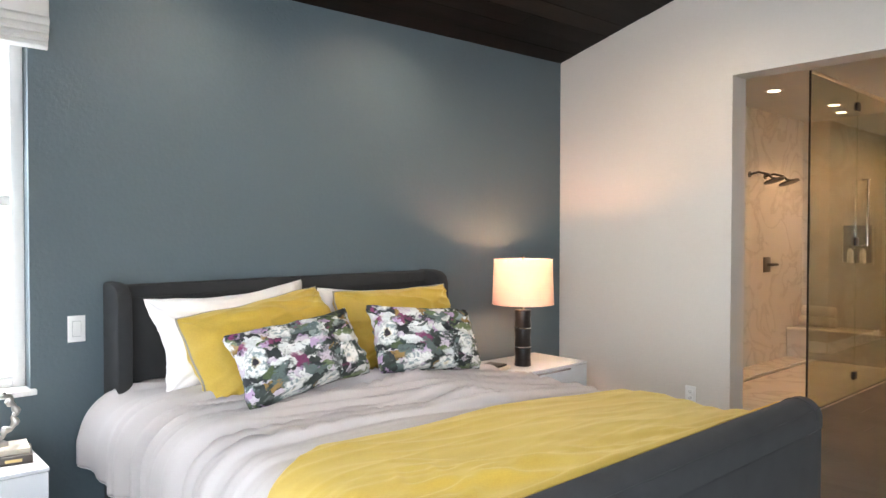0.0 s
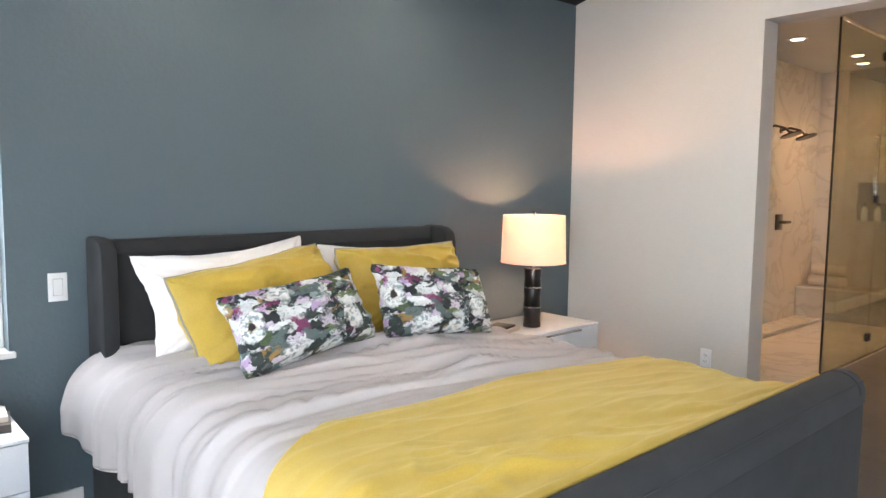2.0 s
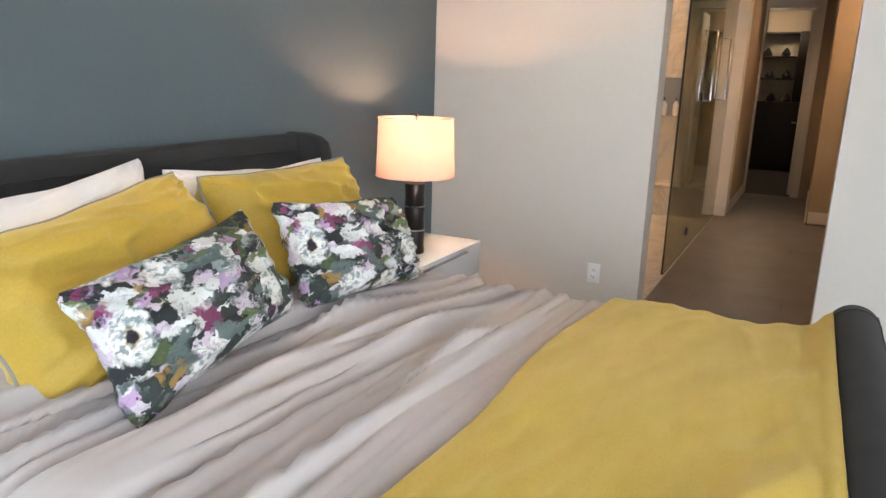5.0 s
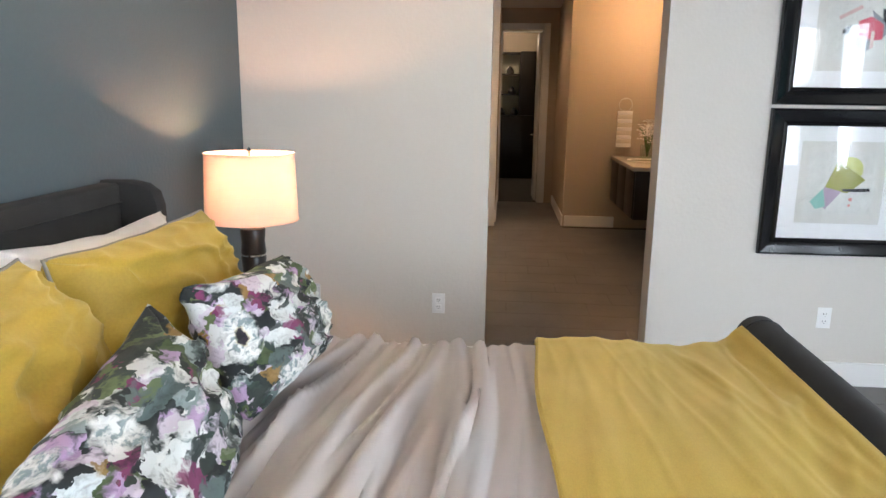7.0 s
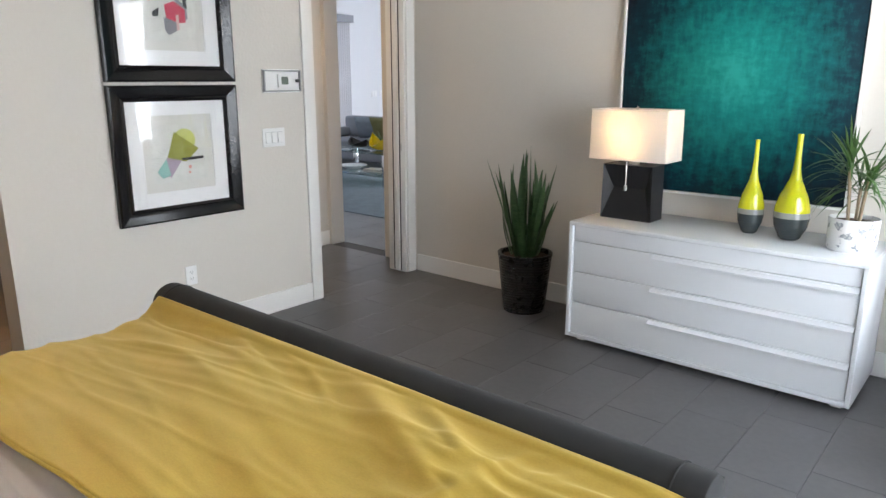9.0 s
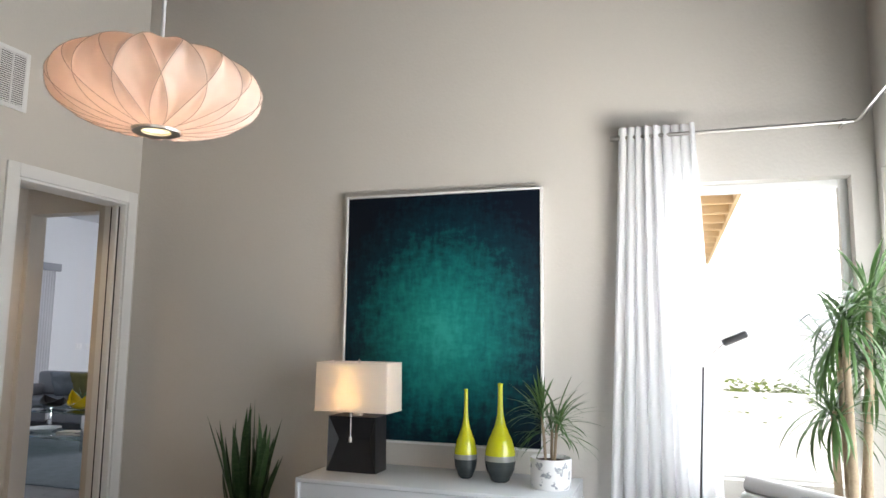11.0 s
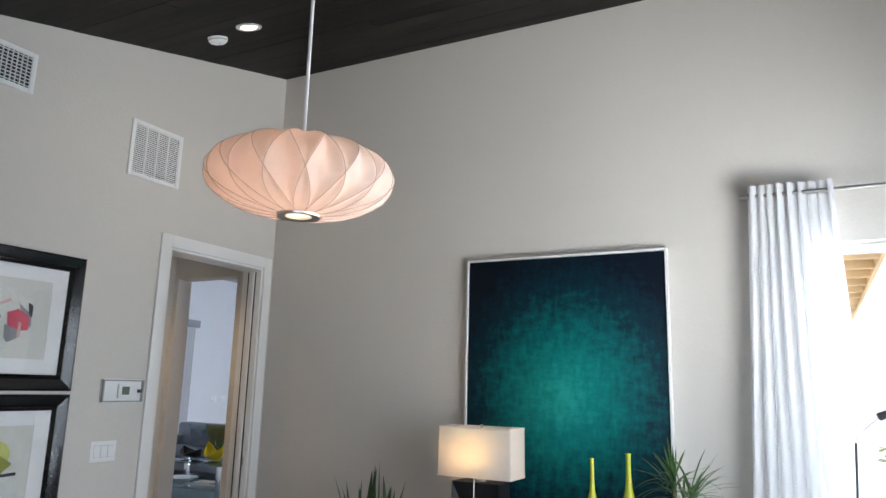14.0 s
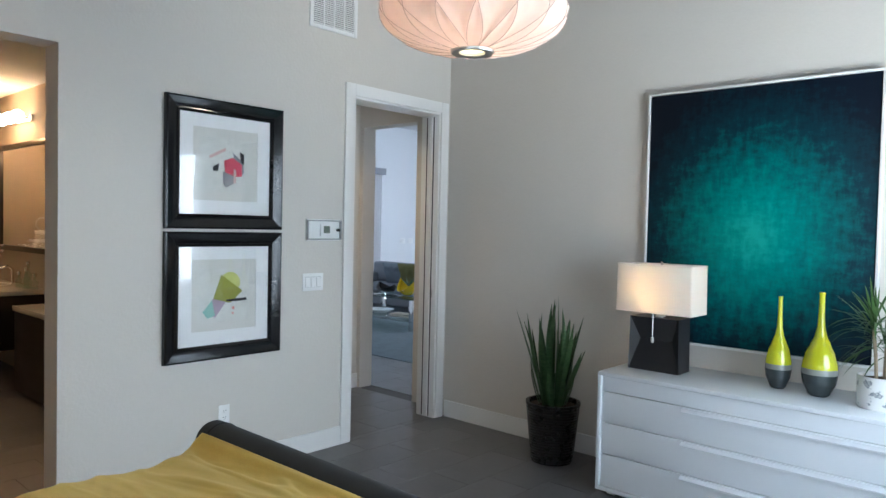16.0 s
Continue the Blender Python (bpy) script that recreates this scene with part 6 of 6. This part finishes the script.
part("post", tube([(0, 0, 0.02), (-0.06, 0, 0.02)], 0.009, 8), STEEL, tring)
part("ring", tube([(-0.06, 0.075 * math.cos(a), -0.05 + 0.075 * math.sin(a)) for a in (2 * math.pi * k / 24 for k in range(25))], 0.005, 8, None, False), STEEL, tring)
hung = thing("hand_towel", (8.655, 0.575, 1.40), "cream striped hand towel hanging from the ring", "towel")
for k in range(9):
    part("stripe", block(-0.016, 0.016, -0.085, 0.085, -0.42 + 0.047 * k, -0.376 + 0.047 * k, 0.004), TOWEL if k % 2 else WHITE_COTTON, hung)
flowers = thing("flower_arrangement", (8.30, 0.36, 0.872), "cream orchid sprays in a square green glass vase", "flowers")
part("vase", block(-0.07, 0.07, -0.07, 0.07, 0, 0.16, 0.006), TABLE_GLASS, flowers, "square green glass vase")
bm = bmesh.new()
r = random.Random(5)
for k in range(90):
    a, rr = r.uniform(0, 6.28), r.uniform(0, 0.20)
    c = Vector((rr * math.cos(a), rr * math.sin(a) * 0.6, 0.24 + r.uniform(0, 0.20) - rr * 0.3))
    for q in range(4):
        t = q * 1.57 + r.random()
        bm.faces.new([bm.verts.new(c + Vector(p)) for p in ((0, 0, 0), (0.028 * math.cos(t), 0.028 * math.sin(t), 0.012), (0.036 * math.cos(t + 0.5), 0.036 * math.sin(t + 0.5), 0.0))])
tagged(part("petals", bm, WHITE_COTTON, flowers, "small cream petals"), "", "", "", "stuff")
bm = bmesh.new()
for k in range(16):
    a = 6.28 * k / 16
    tube([(0, 0, 0.02), (0.08 * math.cos(a), 0.05 * math.sin(a), 0.26), (0.17 * math.cos(a), 0.10 * math.sin(a), 0.34)], 0.003, 5, bm)
part("stems", bm, LEAF, flowers)
for k, x in enumerate((7.32, 7.42, 7.50, 7.62)):
    perf = thing("glass_bottle", (x, 0.22 + 0.04 * (k % 2), 0.872), "small glass toiletry bottle on the vanity", "bottle", "vanity bottles")
    h = 0.12 + 0.05 * ((k * 7) % 3)
    part("bottle", lathe([(0, 0), (0.03, 0), (0.032, h * 0.6), (0.012, h * 0.75), (0.012, h), (0, h)], 18), TABLE_GLASS, perf)
    part("stopper", lathe([(0, h), (0.016, h), (0.018, h + 0.03), (0, h + 0.035)], 14), CHROME, perf)

# ---- closet seen through the passage ----
shelf = thing("closet_shelving", (14.0, 1.62, 0), "dark closet shelving with pale lit back and objects", "shelving")
part("lower_cabinet", block(0, 0.4, -0.75, 1.2, 0.0, 1.22, 0.004), DARK_WOOD, shelf)
part("tall_cabinet", block(0, 0.4, -0.75, 0.09, 1.222, 2.42, 0.004), DARK_WOOD, shelf)
part("back_panel", block(0.37, 0.395, 0.095, 1.2, 1.222, 2.40), PAGES, shelf, "pale back panel")
for z in (1.60, 1.98, 2.38):
    part("shelf_board", block(0.0, 0.369, 0.095, 1.2, z, z + 0.025, 0.002), DARK_WOOD, shelf)
for k, (y, z) in enumerate(((1.80, 1.222), (2.05, 1.222), (1.85, 1.627), (2.12, 1.627), (1.9, 2.007), (2.2, 2.007))):
    shoe = thing("hat_box", (14.15, y, z), "small dark ornament standing on the closet shelf", "ornament", "closet ornaments")
    part("body", lathe([(0, 0), (0.07, 0), (0.08, 0.05), (0.05, 0.10), (0.02, 0.14), (0, 0.15)], 18), BLACK_CERAMIC, shoe)
bulb("closet_bulb", (13.6, 2.1, 2.6), 10, 0.08, (1.0, 0.72, 0.45))

# ---- hall and living room ----
can = thing("recessed_downlight", (4.75, -1.20, 2.66), "lit recessed downlight in the hall ceiling", "downlight", "hall downlights")
part("trim_ring", lathe([(0.055, 0.0), (0.058, -0.006), (0.085, -0.004), (0.088, 0.0)], 30, (0, 0, 0), None, True), PLASTIC, can)
part("lens", lathe([(0, -0.002), (0.056, -0.002), (0.056, 0.0), (0, 0.0)], 24), CAN_GLOW, can, "glowing lens")
downlight("hall_beam", (4.75, -1.20, 2.64), 34, 130, 0.8, (1.0, 0.70, 0.42))
sash_window("window_4", "tall white living room window", -7.45, -5.35, 0.3, 2.62, 11.42, [], [-6.4], "x")
lc = thing("curtain", (0, 0, 0), "grey-white living room curtain beside the bright window", "curtain")
part("cloth", sheet(lambda u, v: Vector((11.25 + 0.03 * math.sin(u * 38), -7.42 - 0.34 * u, 2.70 - 2.68 * v)), 60, 6), CURTAIN, lc, "", 180)
part("cornice", block(11.18, 11.33, -7.82, -5.2, 2.62, 2.76, 0.004), GREY_CLOTH, lc, "grey upholstered cornice")
for y in (-8.49, -8.74):
    plate("light_switch", Matrix.Translation((11.33, y, 1.2)) @ pose(0, 0, 0, 0, 0, -90), "white switch plate on the living room wall", "light switch", 0.16, 0.117, 2, False, "living room switches")
lrug = thing("area_rug", (0, 0, 0), "flat blue-grey area rug in the living room", "rug")
part("rug_field", block(5.2, 9.8, -7.2, -3.08, -0.004, 0.010, 0.004), RUG_BLUE, lrug)
table = thing("coffee_table", (7.15, -5.45, 0.0105), "glass coffee table with polished metal frame", "coffee table")
part("top", block(0, 1.5, 0, 0.85, 0.46, 0.475, 0.003), TABLE_GLASS, table, "thick glass top")
part("shelf", block(0.06, 1.44, 0.06, 0.79, 0.13, 0.142, 0.003), TABLE_GLASS, table, "lower glass shelf")
for x in (0.06, 1.38):
    for y in (0.06, 0.73):
        part("leg", block(x, x + 0.06, y, y + 0.06, 0, 0.459, 0.004), CHROME, table, "polished metal leg")
def boat(length, width, height, lift):
    def hull(u, v):
        a = 2 * u - 1
        w = width / 2 * (1 - abs(a) ** 2.2)
        b = 2 * v - 1
        return Vector((length / 2 * a, w * b, height * (0.25 + 0.75 * b * b) * (1 - 0.0) * (0.45 + 0.55 * abs(a) ** 1.5 * 1.0) + lift * abs(a) ** 3))
    return sheet(hull, 28, 14, 0.008)
bowl = thing("boat_bowl", pose(7.52, -4.86, 0.4865, 0, 0, -30), "long yellow glazed boat-shaped bowl on the glass table", "bowl")
part("bowl", boat(0.78, 0.26, 0.16, 0.09), YELLOW_GLASS, bowl, "", 60)
dark = thing("dark_tray", pose(8.08, -4.98, 0.4865, 0, 0, -20), "dark wooden dough bowl on the glass table", "bowl")
part("bowl", boat(0.60, 0.30, 0.13, 0.03), DARK_WOOD, dark, "", 60)
for k, (x, y) in enumerate(((7.55, -5.15), (7.9, -5.2))):
    bk = book("book", pose(x - 0.2, y, 0.153, 0, 0, 10 * k), 0.30, 0.22, 0.035, BOOK_PALE if k else BOOK_DARK, "large book lying on the lower glass shelf")
plate_ = thing("shallow_dish", (8.35, -5.1, 0.1525), "shallow pale dish on the lower glass shelf", "dish")
part("dish", lathe([(0, 0), (0.10, 0), (0.22, 0.05), (0.225, 0.055), (0.10, 0.008), (0, 0.008)], 32), PLASTIC, plate_)
sofa = thing("sofa", (8.2, -7.0, 0.0105), "grey cloth sofa with olive cushions", "sofa")
part("seat", block(0, 2.2, 0, 0.9, 0.10, 0.44, 0.04, 3), GREY_CLOTH, sofa)
part("back", block(0, 2.2, -0.02, 0.22, 0.442, 0.82, 0.05, 3), GREY_CLOTH, sofa)
for x in (0.0, 2.02):
    part("arm", block(x, x + 0.18, 0.222, 0.9, 0.442, 0.62, 0.04, 3), GREY_CLOTH, sofa)
for x in (0.08, 2.06):
    for y in (0.06, 0.80):
        part("leg", block(x, x + 0.05, y, y + 0.05, 0, 0.10), DARK_WOOD, sofa)
for k, (x, mat) in enumerate(((8.75, OLIVE_CLOTH), (9.15, OLIVE_CLOTH), (9.55, GREY_ROOF))):
    cu = thing("sofa_cushion", pose(x, -6.55, 0.655, 66, 0, 6 * k), "square cushion leaning on the sofa back", "cushion", "sofa cushions")
    part("cushion", cushion(0.44, 0.44, 0.15, 20.0 + k, 0.07, 18), mat, cu, "", 180)
tp = thing("table_plant", (7.82, -5.22, 0.4865), "small leafy plant on the glass table", "plant")
bm = bmesh.new()
spiky(bm, (0, 0, 0.06), 40, 0.22, 0.03, 77, 0.1, 1.6)
part("leaves", bm, LEAF, tp)
part("pot", lathe([(0, 0), (0.06, 0), (0.075, 0.09), (0.068, 0.09), (0.055, 0.07), (0, 0.07)], 20), DARK_WOOD, tp)
panel = thing("striped_panel", (9.2, -9.98, 1.2), "black and white striped wall hanging", "wall hanging")
for k in range(14):
    part("stripe", block(0.0, 0.9, 0.0, 0.02, 0.09 * k, 0.09 * k + 0.088), WHITE_COTTON if k % 2 else BLACK_METAL, panel, "", None)

# ---- outside ----
setting("ground", block(-400, 400, -400, 400, -0.55, -0.45), PAVING, "pale sunlit paving outside the windows", "ground")
wing = thing("house_wing", (0, 0, -0.45), "pale stucco wing with a deep timber eave", "house")
part("wall", block(0.75, 3.0, -10.0, -2.0, 0, 3.2), PALE_STUCCO, wing)
roof_ = part("eave", block(-0.36, 3.1, -10.2, -2.0, 3.32, 3.36), SOFFIT, wing, "raw timber soffit")
part("fascia", block(-0.40, -0.36, -10.2, -2.0, 3.20, 3.42, 0.004), SOFFIT, wing)
for k in range(15):
    y = -2.2 - 0.56 * k
    part("rafter", block(-0.36, 0.75, y - 0.045, y, 3.20, 3.32, 0.004), SOFFIT, wing)
hedge = thing("hedge", (-4.75, -9.5, -0.45), "clipped sunlit green hedge outside the window", "hedge")
part("planter_wall", block(-4.3, 4.3, 0.25, 0.45, 0, 1.16), PALE_STUCCO, hedge, "pale low planter wall")
r = random.Random(3)
verts, faces = [], []
for k in range(5200):
    c = Vector((r.uniform(-4.2, 4.2), r.gauss(0, 0.22), 0.80 + r.uniform(0, 0.45) + 0.10 * math.sin(k)))
    a, b = r.uniform(0, 6.28), r.uniform(-1, 1)
    e1 = Vector((math.cos(a), math.sin(a), b * 0.6)) * 0.05
    e2 = Vector((-math.sin(a), math.cos(a), 0.4)) * 0.035
    n = len(verts)
    verts += [c - e1, c + e2, c + e1, c - e2]
    faces.append((n, n + 1, n + 2, n + 3))
data = bpy.data.meshes.new("leaves")
data.from_pydata([tuple(v) for v in verts], [], faces)
data.materials.append(HEDGE)
crown = tagged(new("leaves", data), "many small sunlit hedge leaves", "", "", "stuff")
crown.parent = hedge
far_house = thing("far_house", (-4.0, -26.0, -0.45), "low pale neighbouring house with a blue-grey roof", "house")
part("wall", block(-7, 3.2, -4, 0, 0, 2.1), PALE_STUCCO, far_house)
part("roof", prism([(-4.6, 2.1), (0.5, 2.1), (0.5, 2.25), (-2.0, 2.95)], "x", -7.6, 3.6), GLARE_ROOF, far_house)

# added glowing cards: they turn the sky in the windows plain white
SKY_GLOW = glowing("glowing_sky_card", (1.0, 0.99, 0.97), 1.9)
for name, at, turn in (("backdrop_south", (-10, -80, 20), 0), ("backdrop_north", (-10, 80, 20), 0), ("backdrop_west", (-80, 0, 20), 90)):
    card = setting(name, block(-110, 110, -0.2, 0.2, -20.5, 26), SKY_GLOW, "plain glowing white card standing in for the bright sky", "sky")
    card.matrix_world = pose(*at, 0, 0, turn)
# ---- floor tiles, each a piece of its own ----
TW, TL, GAP = 0.300, 0.600, 0.0022
def tile_mesh(w, l):
    bm = bmesh.new()
    box(bm, GAP / 2, w - GAP / 2, GAP / 2, l - GAP / 2, -0.0055, 0.0, 0.0)
    return mesh_of("tile", bm, TILE)
tiles = {}
floor_ob = bpy.data.objects["floor"]
def lay(x0, x1, y0, y1, limit=400):
    k0, k1 = math.floor((x0 - 2.51) / TW), math.ceil((x1 - 2.51) / TW)
    made = 0
    for k in range(k0, k1):
        shift = -0.92 + (0.2 if k % 3 == 1 else (0.4 if k % 3 == 2 else 0.0))
        j0, j1 = math.floor((y0 - shift) / TL), math.ceil((y1 - shift) / TL)
        for j in range(j0, j1):
            xa, xb = max(x0, 2.51 + k * TW), min(x1, 2.51 + (k + 1) * TW)
            ya, yb = max(y0, shift + j * TL), min(y1, shift + (j + 1) * TL)
            if xb - xa < 0.02 or yb - ya < 0.02:
                continue
            key = (round(xb - xa, 3), round(yb - ya, 3))
            if key not in tiles:
                tiles[key] = tile_mesh(*key)
            ob = new("tile", tiles[key])
            ob.parent = floor_ob
            ob.location = (xa, ya, 0.0)
            made += 1
    return made
lay(XW, XE, YS, YN)
lay(XE, 5.19, -1.88, -0.05)
lay(XE, XE + 0.19, BATH[0], BATH[1])
# the rooms beyond, further off, joined into one
rest = bmesh.new()
def rows_of(x0, x1, y0, y1):
    x, c = x0, 0
    while x < x1 - 0.02:
        y = y0 - 0.2 * (c % 3)
        while y < y1 - 0.02:
            a, b = max(y, y0), min(y + TL, y1)
            if b - a > 0.02:
                box(rest, x + GAP / 2, min(x + TW, x1) - GAP / 2, a + GAP / 2, b - GAP / 2, -0.0055, 0.0)
            y += TL
        x += TW
        c += 1
rows_of(XE + 0.19, 8.6, 0.13, 2.18)
rows_of(8.6, 10.75, 1.236, 2.07)
rows_of(4.3, 9.9, -5.0, -2.03)
far = tagged(new("far_tiles", mesh_of("far_tiles", rest, TILE)), "charcoal floor tiles of the rooms beyond", "", "", "stuff")
far.parent = floor_ob
